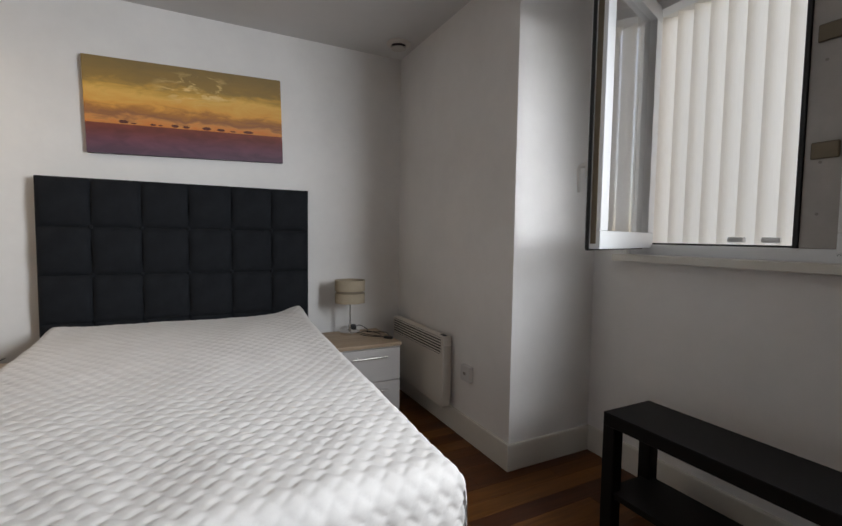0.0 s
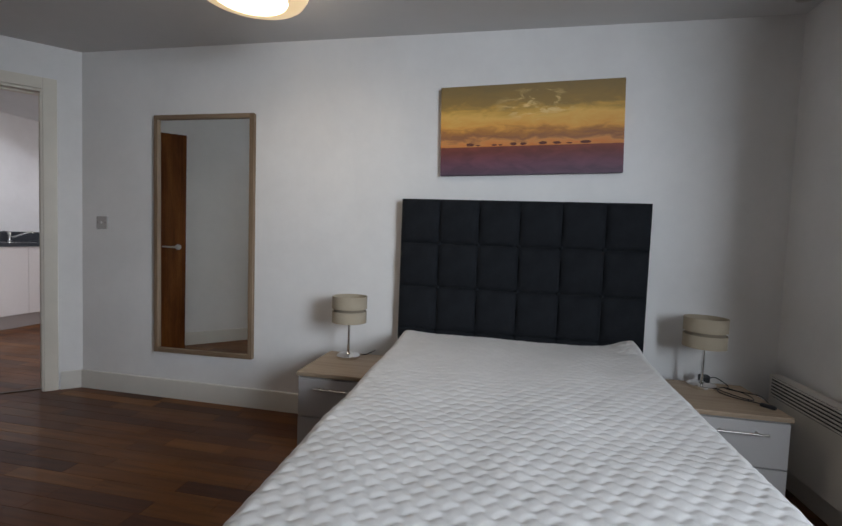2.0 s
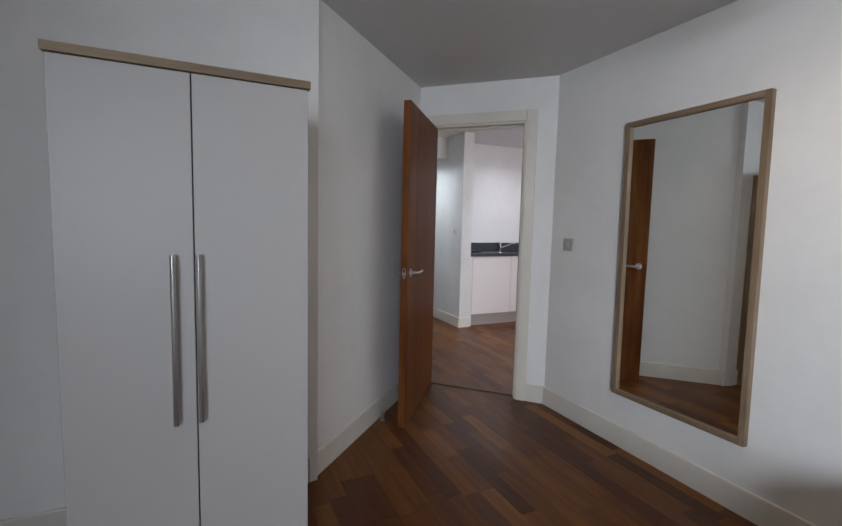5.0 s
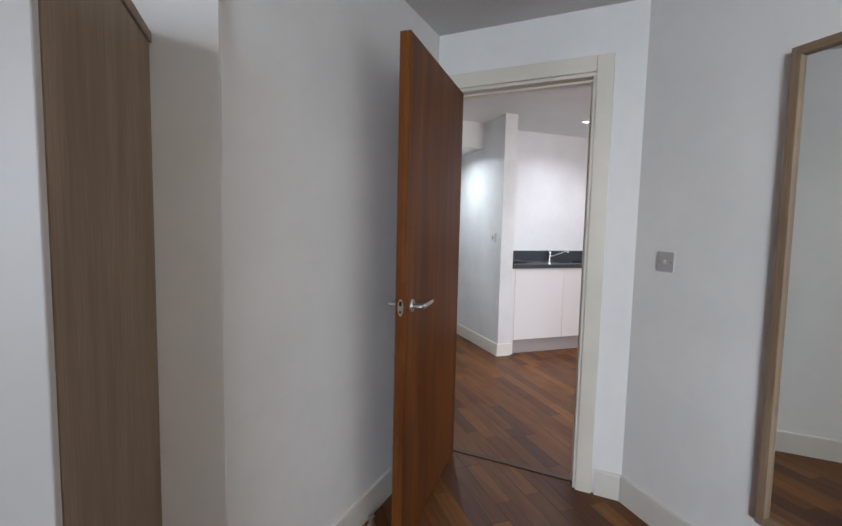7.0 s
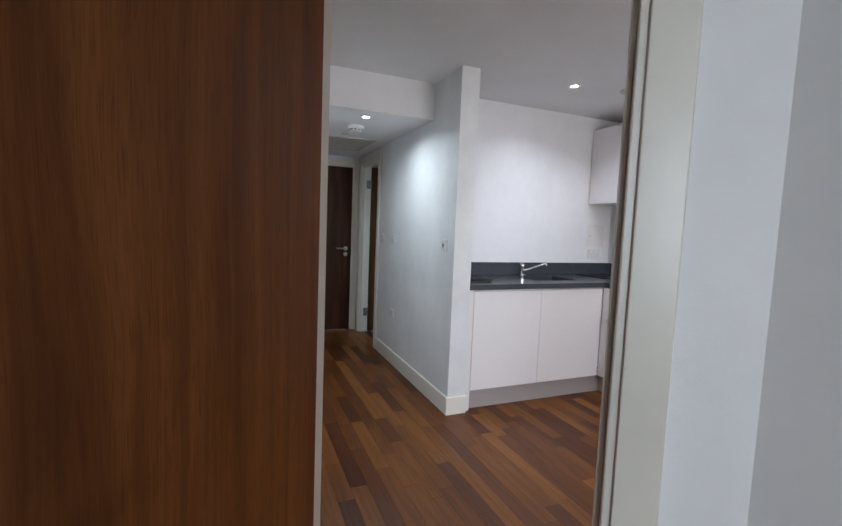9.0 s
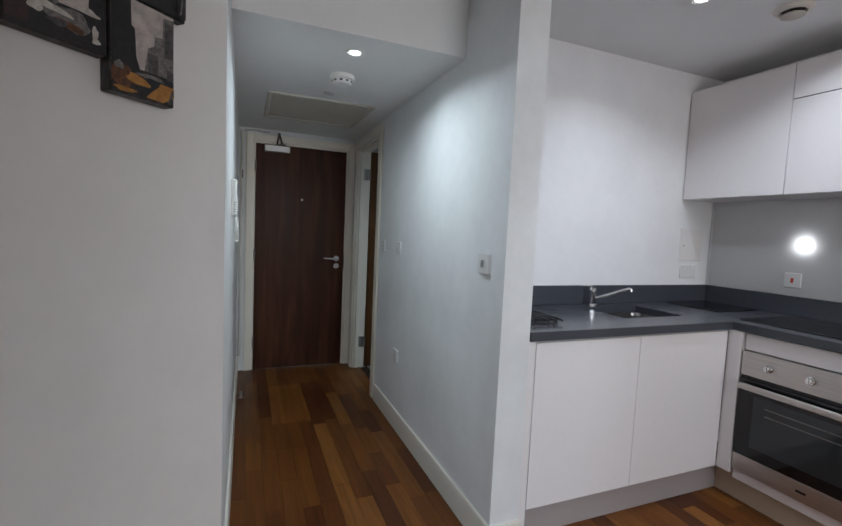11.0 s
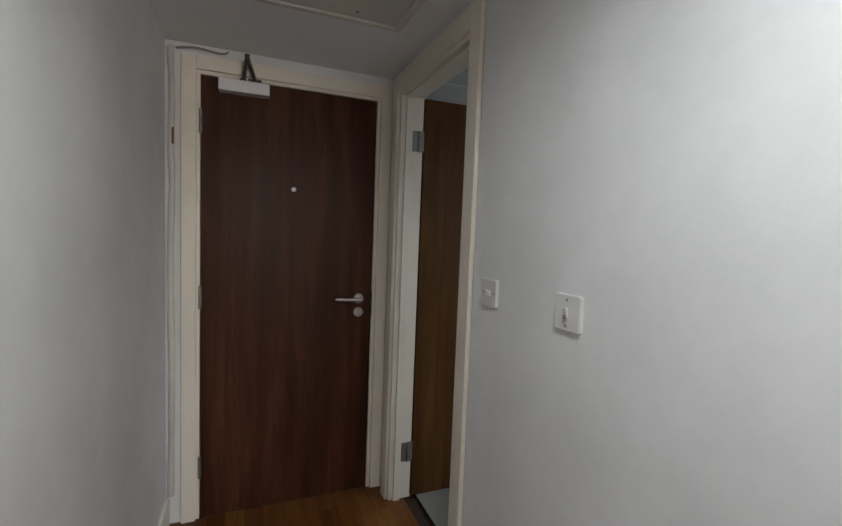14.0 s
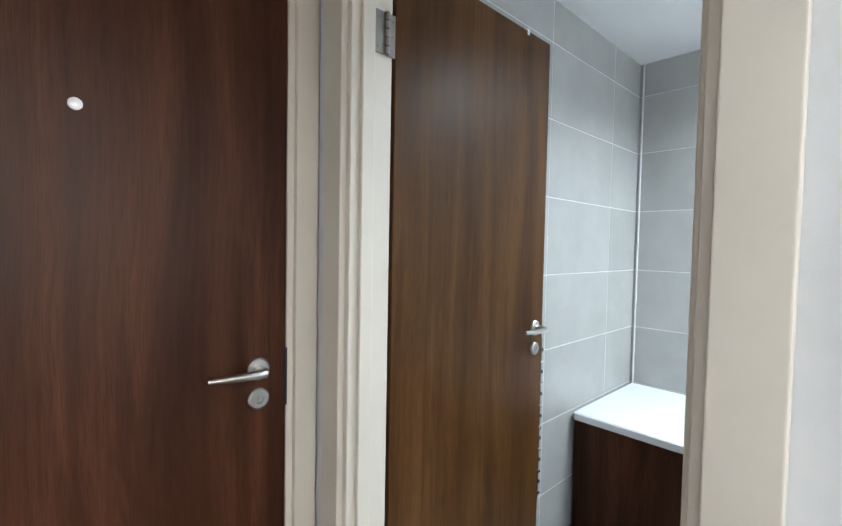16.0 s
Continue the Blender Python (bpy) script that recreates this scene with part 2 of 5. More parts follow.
def lathe(profile, seg=32, closed=False):
    """Turns (r, z) round the z axis."""
    bm = bmesh.new()
    rings = []
    for r, z in profile:
        if r < 1e-6:
            rings.append([bm.verts.new((0, 0, z))])
        else:
            rings.append([bm.verts.new((r * math.cos(2 * math.pi * k / seg), r * math.sin(2 * math.pi * k / seg), z)) for k in range(seg)])
    pairs = list(zip(rings, rings[1:])) + ([(rings[-1], rings[0])] if closed else [])
    for a, b in pairs:
        for k in range(seg):
            q = [a[k % len(a)], a[(k + 1) % len(a)], b[(k + 1) % len(b)], b[k % len(b)]]
            q = list(dict.fromkeys(q))
            if len(q) > 2:
                bm.faces.new(q)
    bmesh.ops.recalc_face_normals(bm, faces=bm.faces)
    return bm


def prism(points, z0, z1):
    bm = bmesh.new()
    lo, hi = [bm.verts.new((x, y, z0)) for x, y in points], [bm.verts.new((x, y, z1)) for x, y in points]
    bm.faces.new(lo)
    bm.faces.new(hi)
    n = len(points)
    for i in range(n):
        bm.faces.new((lo[i], lo[(i + 1) % n], hi[(i + 1) % n], hi[i]))
    bmesh.ops.recalc_face_normals(bm, faces=bm.faces)
    return bm


def moved(bm, m):
    bm.transform(m)
    return bm


def weigh_normals(me):
    """Normals weighted by face area, so that flat faces between rounded edges stay flat."""
    if not 6 < len(me.polygons) < 1500:
        return
    fans = [[] for _ in me.vertices]
    for p in me.polygons:
        for v in p.vertices:
            fans[v].append(p)
    out = []
    for p in me.polygons:
        for v in p.vertices:
            s = Vector()
            for q in fans[v]:
                if q.normal.dot(p.normal) > 0.80:
                    s += q.normal * q.area
            out.append(s.normalized() if s.length > 0 else p.normal.copy())
    me.normals_split_custom_set(out)


def part(name, bm, mat, parent=None, label="", at=None):
    """One mesh object, smooth with sharp edges, under a thing or a part."""
    bm.normal_update()
    for f in bm.faces:
        f.smooth = True
    for e in bm.edges:
        e.smooth = len(e.link_faces) == 2 and e.calc_face_angle(0) < 0.6
    me = bpy.data.meshes.new(name)
    bm.to_mesh(me)
    bm.free()
    me.materials.append(mat)
    weigh_normals(me)
    ob = new(name, me)
    if at is not None:
        ob.matrix_basis = at
    if parent is not None:
        ob.parent = parent
    if label:
        ob["label"] = label
    return ob


def thing(name, label, category, at, group="", kind=""):
    ob = new(name)
    ob.empty_display_size = 0.1
    ob.matrix_basis = at
    return tagged(ob, label, category, group, kind)


def structure(name, bm, mat, label, category, at=None):
    return tagged(part(name, bm, mat, None, "", at), label, category, "", "structure")


# ---- structure ----
CB, CL, CH, CT = 2.333, 2.43, 2.158, 2.36      # ceilings: bedroom, living, hall, bathroom
S = math.sqrt(0.5)


def wall(name, p0, p1, depth, z1, mat, label, holes=()):
    """A wall from p0 to p1; its back lies depth to the left of that way. holes: (from, to, low, high)."""
    p0, p1 = Vector(p0), Vector(p1)
    d = p1 - p0
    length = d.length
    m = Matrix.Translation((p0.x, p0.y, 0)) @ Matrix.Rotation(math.atan2(d.y, d.x), 4, "Z")
    bm = bmesh.new()
    s = 0.0
    for a, b, lo, hi in sorted(holes):
        add_box(bm, s, 0, -0.06, a, depth, z1)
        if lo > 0:
            add_box(bm, a, 0, -0.06, b, depth, lo)
        add_box(bm, a, 0, hi, b, depth, z1)
        s = b
    add_box(bm, s, 0, -0.06, length, depth, z1)
    return structure(name, bm, mat, label, "wall", m)


def skirting(name, p0, p1, h=0.125, t=0.016):
    """Skirting board along p0 to p1, standing to the right of that way."""
    p0, p1 = Vector(p0), Vector(p1)
    d = p1 - p0
    bm = bmesh.new()
    prof = [(0, 0), (-t, 0), (-t, h - 0.008), (-t + 0.005, h), (0, h)]
    rings = [[bm.verts.new((x, y, z)) for y, z in prof] for x in (0, d.length)]
    n = len(prof)
    for i in range(n):
        bm.faces.new((rings[0][i], rings[0][(i + 1) % n], rings[1][(i + 1) % n], rings[1][i]))
    bm.faces.new(rings[0])
    bm.faces.new(rings[1])
    bmesh.ops.recalc_face_normals(bm, faces=bm.faces)
    return structure(name, bm, SKIRT, "cream painted skirting board along the wall", "baseboard",
                     Matrix.Translation((p0.x, p0.y, 0)) @ Matrix.Rotation(math.atan2(d.y, d.x), 4, "Z"))


W0, W1 = Vector((-4.33, 0.0)), Vector((-5.05, -0.72))     # door wall of the bedroom, at 45 degrees
DS0, DS1, DH = 0.195, 0.965, 2.05                       # its opening
LW = "white painted plaster wall of the bedroom"
wall("wall_north", (0.0, 0.0), (-4.40, 0.0), -0.12, 2.5, WALL, LW)
structure("wall_pier", box(0.0, -1.29, -0.06, 0.80, 0.12, 2.5), WALL, "white plaster pier beside the window recess", "wall")
wall("wall_window", (0.52, -4.32), (0.52, -1.285), -0.25, 2.5, WALL, "white plaster wall with a window opening", [(0.37, 2.84, 1.03, 2.15)])
wall("wall_south", (-4.2, -4.2), (0.80, -4.2), -0.12, 2.5, WALL, LW)
wall("wall_west", (-4.00, -1.72), (-4.00, -4.3), -0.12, 2.5, WALL, LW)
wall("wall_angled", (-5.10, -0.67), (-4.00, -1.77), -0.12, 2.5, WALL, LW)
wall("wall_door", W0, W0 + Vector((-S, -S)) * 2.05, -0.13, 2.5, WALL, "white angled wall with the bedroom doorway", [(DS0, DS1, 0, DH)])
wall("wall_pictures", (-5.72, -1.40), (-6.70, -0.42), 0.115, 2.5, WALL, "white angled wall hung with canvas prints")
wall("wall_hall_south", (-6.70, -0.42), (-9.40, -0.42), 0.12, 2.5, HALL_WALL, "off-white wall of the entrance hall")
wall("wall_entrance", (-9.31, -0.55), (-9.31, 2.76), 0.14, 2.5, HALL_WALL, "off-white end wall with the entrance door", [(0.239, 1.099, 0, 2.064)])
wall("wall_hall_north", (-6.62, 0.60), (-9.31, 0.60), -0.14, 2.5, HALL_WALL, "off-white hall wall with the bathroom doorway", [(1.81, 2.56, 0, 2.066)])
wall("wall_sink", (-7.22, 0.73), (-7.22, 2.70), 0.12, 2.5, KITCHEN_WALL, "white wall behind the kitchen sink")
wall("wall_kitchen", (-9.44, 2.64), (-0.86, 2.64), 0.12, 2.5, KITCHEN_WALL, "white wall behind the kitchen units")
# unseen wall; its opening is added to let light into the living room
wall("wall_living_east", (-0.98, 2.70), (-0.98, 0.10), 0.12, 2.5, WALL, "plain white wall out of view with an assumed window opening", [(0.30, 2.15, 0.9, 2.3)])
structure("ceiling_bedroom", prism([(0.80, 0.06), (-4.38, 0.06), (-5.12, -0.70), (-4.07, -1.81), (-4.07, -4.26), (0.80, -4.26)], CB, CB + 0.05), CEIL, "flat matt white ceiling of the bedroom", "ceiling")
structure("ceiling_living", box(-7.30, -1.6, CL, -0.9, 2.72, CL + 0.05), HALL_CEIL, "flat white ceiling of the living room and kitchen", "ceiling")
structure("ceiling_hall", box(-9.40, -0.50, CH, -7.06, 0.63, CL + 0.04), HALL_CEIL, "lowered white hall ceiling with a dropped edge", "ceiling")
structure("ceiling_bathroom", box(-9.36, 0.70, CT, -7.30, 2.70, CT + 0.05), HALL_CEIL, "white bathroom ceiling", "ceiling")
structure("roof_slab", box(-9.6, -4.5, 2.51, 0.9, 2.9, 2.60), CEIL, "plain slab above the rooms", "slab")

for nm, a, b in (("baseboard_north", (-4.33, 0), (0, 0)), ("baseboard_pier_side", (0, 0), (0, -1.2895)), ("baseboard_pier", (-0.016, -1.29), (0.52, -1.29)),
                 ("baseboard_window", (0.52, -1.29), (0.52, -4.2)), ("baseboard_west", (-4.00, -4.2), (-4.00, -1.77)), ("baseboard_angled", (-4.00, -1.77), (-5.05, -0.72)),
                 ("baseboard_south", (0.52, -4.2), (-4.00, -4.2)), ("baseboard_door", (-4.33 - S * 0.12, -S * 0.12), (-4.33, 0)),
                 ("baseboard_hall_north", (-8.345, 0.60), (-6.6205, 0.60)), ("baseboard_stub", (-6.62, 0.584), (-6.62, 0.745)),
                 ("baseboard_hall_south", (-6.707, -0.42), (-9.305, -0.42)), ("baseboard_pictures", (-5.75, -1.37), (-6.707, -0.413))):
    skirting(nm, a, b)

# ---- doors ----
def door_case(name, m, w, h, depth, label, leaf_side=0.03, arch=0.075):
    """Lining, stop and two architraves round an opening; local x runs along the wall, y into it, from the opening's left foot."""
    t = thing(name, label, "door frame", m, kind="structure")
    for a, b in ((-0.002, 0.028), (w - 0.028, w + 0.002)):
        part("jamb", rbox(a, -0.004, 0, b, depth + 0.004, h - 0.028, 0.002, 1), TRIM, t)
    part("head", rbox(-0.002, -0.004, h - 0.028, w + 0.002, depth + 0.004, h + 0.002, 0.002, 1), TRIM, t)
    for a, b in ((0.028, 0.040), (w - 0.040, w - 0.028)):
        part("stop", rbox(a, leaf_side + 0.02, 0, b, leaf_side + 0.055, h - 0.028, 0.002, 1), TRIM, t)
    part("stop", rbox(0.040, leaf_side + 0.02, h - 0.040, w - 0.040, leaf_side + 0.055, h - 0.028, 0.002, 1), TRIM, t)
    for y0, y1 in ((-0.020, -0.002), (depth + 0.002, depth + 0.020)):
        for a, b in ((0.012 - arch, 0.012), (w - 0.012, w - 0.012 + arch)):
            part("architrave", rbox(a, y0, 0, b, y1, h - 0.012 + arch, 0.004, 2), TRIM, t)
        part("architrave", rbox(0.0125, y0, h - 0.012, w - 0.0125, y1, h - 0.012 + arch, 0.004, 2), TRIM, t)
    return t


def lever(parent, m, turn=1, label="brushed steel lever handle"):
    """Lever on a round rose; local x along the lever, y out of the leaf."""
    bm = moved(lathe([(0, 0), (0.026, 0), (0.026, 0.006), (0.022, 0.009), (0.012, 0.009), (0, 0.009)], 28), Matrix.Rotation(radians(-90), 4, "X"))
    add_tube(bm, [(0, 0.008, 0), (0, 0.038, 0), (0.004 * turn, 0.046, 0), (0.018 * turn, 0.050, 0), (0.065 * turn, 0.050, 0.001), (0.126 * turn, 0.049, 0.004)],
             [0.010, 0.010, 0.0105, 0.010, 0.0085, 0.006], 14)
    return part("lever_handle", bm, STEEL, parent, label, m)


def rose(parent, m, r=0.025):
    bm = moved(lathe([(0, 0), (r, 0), (r, 0.006), (r - 0.004, 0.009), (0.011, 0.009), (0.010, 0.006), (0, 0.006)], 28), Matrix.Rotation(radians(-90), 4, "X"))
    add_box(bm, -0.002, 0.004, -0.007, 0.002, 0.0095, 0.007)
    return part("lock_rose", bm, STEEL, parent, "steel lock rose", m)


def thin_hinge(parent, m, h=0.10):
    """A closed hinge: the knuckle and a narrow edge of each flap."""
    bm = rbox(-0.008, -0.001, -h / 2, 0.006, 0.001, h / 2, 0.0004, 1)
    for k in range(5):
        add_tube(bm, [(0.0, -0.003, -h / 2 + h * k / 5 + 0.0006), (0.0, -0.003, -h / 2 + h * (k + 1) / 5 - 0.0006)], 0.0048, 10)
    return part("hinge", bm, GREY_METAL, parent, "narrow steel hinge", m)


def hinge(parent, m, h=0.10):
    bm = rbox(-0.034, -0.002, -h / 2, 0.0, 0.0015, h / 2, 0.001, 1)
    add_box(bm, 0.002, -0.002, -h / 2, 0.034, 0.0015, h / 2)
    for k in range(5):
        add_tube(bm, [(0.001, -0.005, -h / 2 + h * k / 5 + 0.001), (0.001, -0.005, -h / 2 + h * (k + 1) / 5 - 0.001)], 0.0065, 10)
    for sx in (-0.022, 0.022):
        for k in (-0.35, 0, 0.35):
            add_tube(bm, [(sx, -0.001, k * h), (sx, -0.0035, k * h)], 0.004, 8)
    return part("hinge", bm, GREY_METAL, parent, "steel butt hinge", m)


# bedroom door: opening in the 45 degree wall, hinged on its far side; leaf length and place fit the camera's view,
# wider than the opening
door_m = Matrix.Translation((W0.x - S * DS1, W0.y - S * DS1, 0)) @ Matrix.Rotation(radians(45), 4, "Z")
door_case("door_frame_1", door_m, DS1 - DS0, DH, 0.13, "cream painted frame of the bedroom doorway")
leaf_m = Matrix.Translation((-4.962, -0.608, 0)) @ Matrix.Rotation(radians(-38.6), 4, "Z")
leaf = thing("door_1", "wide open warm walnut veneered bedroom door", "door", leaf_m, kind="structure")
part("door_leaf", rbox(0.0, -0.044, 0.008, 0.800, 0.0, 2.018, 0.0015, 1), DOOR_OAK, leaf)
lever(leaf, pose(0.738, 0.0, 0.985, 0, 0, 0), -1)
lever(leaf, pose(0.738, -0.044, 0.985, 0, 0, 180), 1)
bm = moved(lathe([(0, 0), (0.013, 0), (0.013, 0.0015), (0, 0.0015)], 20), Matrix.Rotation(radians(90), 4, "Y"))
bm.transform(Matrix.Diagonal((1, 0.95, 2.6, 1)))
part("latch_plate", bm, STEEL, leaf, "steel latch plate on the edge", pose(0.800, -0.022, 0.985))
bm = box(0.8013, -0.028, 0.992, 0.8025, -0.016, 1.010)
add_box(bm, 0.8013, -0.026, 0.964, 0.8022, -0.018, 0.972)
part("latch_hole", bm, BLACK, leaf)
bm = lathe([(0, 0), (0.018, 0), (0.018, 0.004), (0.013, 0.006), (0.012, 0.035), (0.015, 0.038), (0.015, 0.046), (0.010, 0.05), (0, 0.05)], 20)
stop = tagged(part("door_stop", bm, STEEL, None, "", pose(-4.505, -1.19, 0.0)), "short steel floor door stop behind the open door", "door stop")
stop_2 = new("door_stop", stop.data)
stop_2.matrix_basis = pose(-8.64, -0.372, 0.0)
tagged(stop_2, "short steel floor door stop beside the hall skirting", "door stop")
mid = W0 + Vector((-S, -S)) * (DS0 + DS1) / 2
structure("threshold", moved(rbox(-0.36, -0.018, 0.0, 0.36, 0.018, 0.005, 0.002, 1), Matrix.Translation((mid.x - 0.045, mid.y + 0.045, 0.001)) @ Matrix.Rotation(radians(45), 4, "Z")),
          plain("dark_bronze_strip", (0.09, 0.06, 0.04), 0.4, 0.7), "dark bronze threshold strip in the doorway", "trim")

# entrance door
ent = Matrix.Translation((-9.31, -0.311, 0)) @ Matrix.Rotation(radians(90), 4, "Z")
door_case("door_frame_2", ent, 0.86, 2.064, 0.14, "cream painted frame of the entrance door", 0.0, 0.060)
leaf = thing("door_2", "closed dark walnut entrance door with spyhole", "door", Matrix.Translation((-9.303, -0.295, 0)) @ Matrix.Rotation(radians(90), 4, "Z"), kind="structure")
part("door_leaf", rbox(0.015, 0.002, 0.006, 0.813, 0.050, 2.032, 0.0015, 1), DOOR_DARK, leaf)
lever(leaf, pose(0.745, 0.002, 1.030, 0, 0, 180), 1)
rose(leaf, pose(0.745, 0.002, 0.960, 0, 0, 180))
bm = moved(lathe([(0, 0), (0.011, 0), (0.011, 0.003), (0.008, 0.005), (0, 0.005)], 20), Matrix.Rotation(radians(90), 4, "X"))
part("spyhole", bm, plain("pale_spyhole", (0.85, 0.85, 0.85), 0.15, 0.2), leaf, "pale round spyhole", pose(0.414, 0.002, 1.563))
for hz in (0.25, 1.05, 1.835):
    thin_hinge(leaf, pose(0.013, 0.001, hz, 0, 0, 0), 0.105)
part("strike_plate", box(0.8085, -0.0025, 0.93, 0.8155, 0.004, 1.07), BLACK, leaf)
ARM = plain("dark_bronze_arm", (0.10, 0.08, 0.07), 0.4, 0.6)
closer = thing("door_closer", "silver overhead door closer with a folded arm", "door closer", pose(-9.301, -0.295, 1.964, 0, 0, 90))
part("body", rbox(0.085, -0.056, 0.002, 0.295, 0.0, 0.054, 0.002, 1), plain("silver_paint", (0.62, 0.62, 0.62), 0.38, 0.3), closer)
bm = bmesh.new()
for a, b in (((0.185, -0.03, 0.058), (0.20, -0.085, 0.148)), ((0.20, -0.085, 0.148), (0.235, -0.012, 0.072))):
    d = Vector(b) - Vector(a)
    add_tube(bm, [a, b], 0.0085, 8)
add_tube(bm, [(0.185, -0.03, 0.054), (0.185, -0.03, 0.066)], 0.014, 14)
add_tube(bm, [(0.20, -0.085, 0.140), (0.20, -0.085, 0.156)], 0.011, 12)
part("arm", bm, ARM, closer, "dark folded closer arm")
part("shoe", rbox(0.205, -0.012, 0.064, 0.262, 0.012, 0.080, 0.002, 1), ARM, closer)

# bathroom door, open at right angles into the bathroom
door_case("door_frame_3", Matrix.Translation((-9.18, 0.60, 0)), 0.75, 2.066, 0.11, "cream painted frame of the bathroom doorway", 0.0, 0.072)
leaf = thing("door_3", "open brown walnut bathroom door", "door", Matrix.Translation((-9.146, 0.715, 0)) @ Matrix.Rotation(radians(90), 4, "Z"), kind="structure")
part("door_leaf", rbox(0.004, 0.0, 0.008, 0.703, 0.042, 2.036, 0.0015, 1), DOOR_BATH, leaf)
lever(leaf, pose(0.650, 0.0, 1.045, 0, 0, 180), 1)
rose(leaf, pose(0.650, 0.0, 0.972, 0, 0, 180), 0.023)
for hz in (0.25, 1.826):
    hinge(leaf, pose(-0.024, 0.0035, hz, 0, 0, 0))
for k in (0.24, 0.565):
    bm = rbox(k - 0.005, -0.003, 2.022, k + 0.006, 0.0, 2.040, 0.001, 1)
    add_box(bm, k - 0.006, -0.003, 2.0365, k + 0.006, 0.045, 2.040)
    tagged(part("door_hook", bm, WHITE_PLASTIC, leaf), "small white over-door hook")


# ---- bedroom ----
QUILT = fabric("quilted_white_cotton", (0.80, 0.775, 0.755), (0.70, 0.675, 0.655), 700, 0.92, 0.25)
HEAD = fabric("black_linen", (0.018, 0.020, 0.024), (0.0085, 0.0095, 0.0115), 1100, 0.8, 0.5, 0.04)
OAK = veneer("pale_oak_laminate", (0.30, 0.215, 0.145), (0.41, 0.31, 0.215), (0.50, 0.39, 0.28), 0, 0.45, 16)
OAK_Z = veneer("pale_oak_laminate_upright", (0.150, 0.098, 0.060), (0.25, 0.175, 0.112), (0.34, 0.25, 0.170), 2, 0.45, 7)
OAK_X = veneer("brown_oak_laminate", (0.150, 0.098, 0.060), (0.25, 0.175, 0.112), (0.34, 0.25, 0.170), 0, 0.45, 7)
OAK_Y = veneer("brown_oak_edge", (0.17, 0.115, 0.075), (0.28, 0.20, 0.13), (0.38, 0.285, 0.195), 1, 0.45, 9)
# shade on the wardrobe's side is put into this colour; bedside cabinets share it
GREY_WHITE = plain("shade_greyed_laminate", (0.49, 0.465, 0.45), 0.45)

# bed: base, quilted mattress, tufted headboard
BX0, BX1, BY0, BY1 = -1.985, -0.690, -2.10, -0.10
bed = thing("double_bed", "double bed with white quilted mattress cover and black headboard", "bed", pose(-1.35, -1.08, 0))
part("divan_base", rbox(BX0 + 1.46, BY0 + 1.10, 0.06, BX1 + 1.24, BY1 + 1.08, 0.34, 0.015, 2), fabric("grey_divan", (0.20, 0.19, 0.18), (0.13, 0.12, 0.12)), bed)
for fx in (-0.52, 0.52):
    for fy in (-0.85, 0.85):
        part("leg", moved(lathe([(0, 0), (0.025, 0), (0.025, 0.07), (0, 0.07)], 16), Matrix.Translation((fx, fy, 0))), BLACK, bed)


def quilt_height(u, v):
    """Rows of waved seams 4 cm apart, each row shifted by half a wave."""
    p, d = 0.056, 0.036
    u += 0.006 * math.sin(v * 9.0)
    best = 1.0
    k0 = math.floor(v / d)
    for k in (k0 - 1, k0, k0 + 1, k0 + 2):
        seam = k * d + 0.0088 * math.sin(2 * math.pi * u / p + math.pi * (k % 2))
        best = min(best, abs(v - seam))
    return 0.0053 * (1 - math.exp(-best / 0.007))


bm = bmesh.new()
NX, NY, R = 250, 400, 0.05
MW, ML, MT, MB = BX1 - BX0, BY1 - BY0, 0.600, 0.36
sx = [-0.24 + i * (MW + 0.48) / NX for i in range(NX + 1)]
sy = [-0.24 + j * (ML + 0.24) / NY for j in range(NY + 1)]


def fold(t, size, both):
    """Place across the top, and drop, for a length t along a sheet that falls over the edges."""
    arc = R * math.pi / 2
    lo = R
    if t < lo:
        d = lo - t
        if d < arc:
            return R - R * math.sin(d / R), R - R * math.cos(d / R)
        return 0.0, R + (d - arc)
    if both and t > size - R:
        d = t - (size - R)
        if d < arc:
            return size - R + R * math.sin(d / R), R - R * math.cos(d / R)
        return size, R + (d - arc)
    return t, 0.0


grid = []
for i, u in enumerate(sx):
    row = []
    for j, v in enumerate(sy):
        x, dx = fold(u, MW, True)
        y, dy = fold(v, ML, False)
        drop = min(max(dx, dy), 0.235)
        soft = 0.010 * noise.noise(Vector((u * 2.3, v * 2.1, 0.3))) + 0.007 * noise.noise(Vector((u * 6.0, v * 5.0, 1.7)))
        top = max(0.0, 1 - drop / 0.06)
        z = MT - drop + top * (soft + quilt_height(u, v))
        lift = math.exp(-(((v - ML) / 0.15) ** 2))
        z += top * lift * (0.050 * math.exp(-(((u - MW + 0.04) / 0.10) ** 2)) + 0.018 * math.exp(-((u / 0.12) ** 2)))
        out = (1 - top) * (quilt_height(u, v) + soft)
        px_ = BX0 + x + (0.078 * max(0.0, 1 - x / MW) - 0.085 * min(1.0, x / MW)) * max(0.0, 1 - y / ML) + (-out if u < MW / 2 and dx > dy else out if dx > dy else 0)
        py_ = BY0 + y - (out if dy >= dx else 0)
        row.append(bm.verts.new((px_ + 1.35, py_ + 1.08, z)))
    grid.append(row)
for i in range(NX):
    for j in range(NY):
        bm.faces.new((grid[i][j], grid[i + 1][j], grid[i + 1][j + 1], grid[i][j + 1]))
part("mattress_cover", bm, QUILT, bed, "white quilted mattress cover with scalloped stitching")
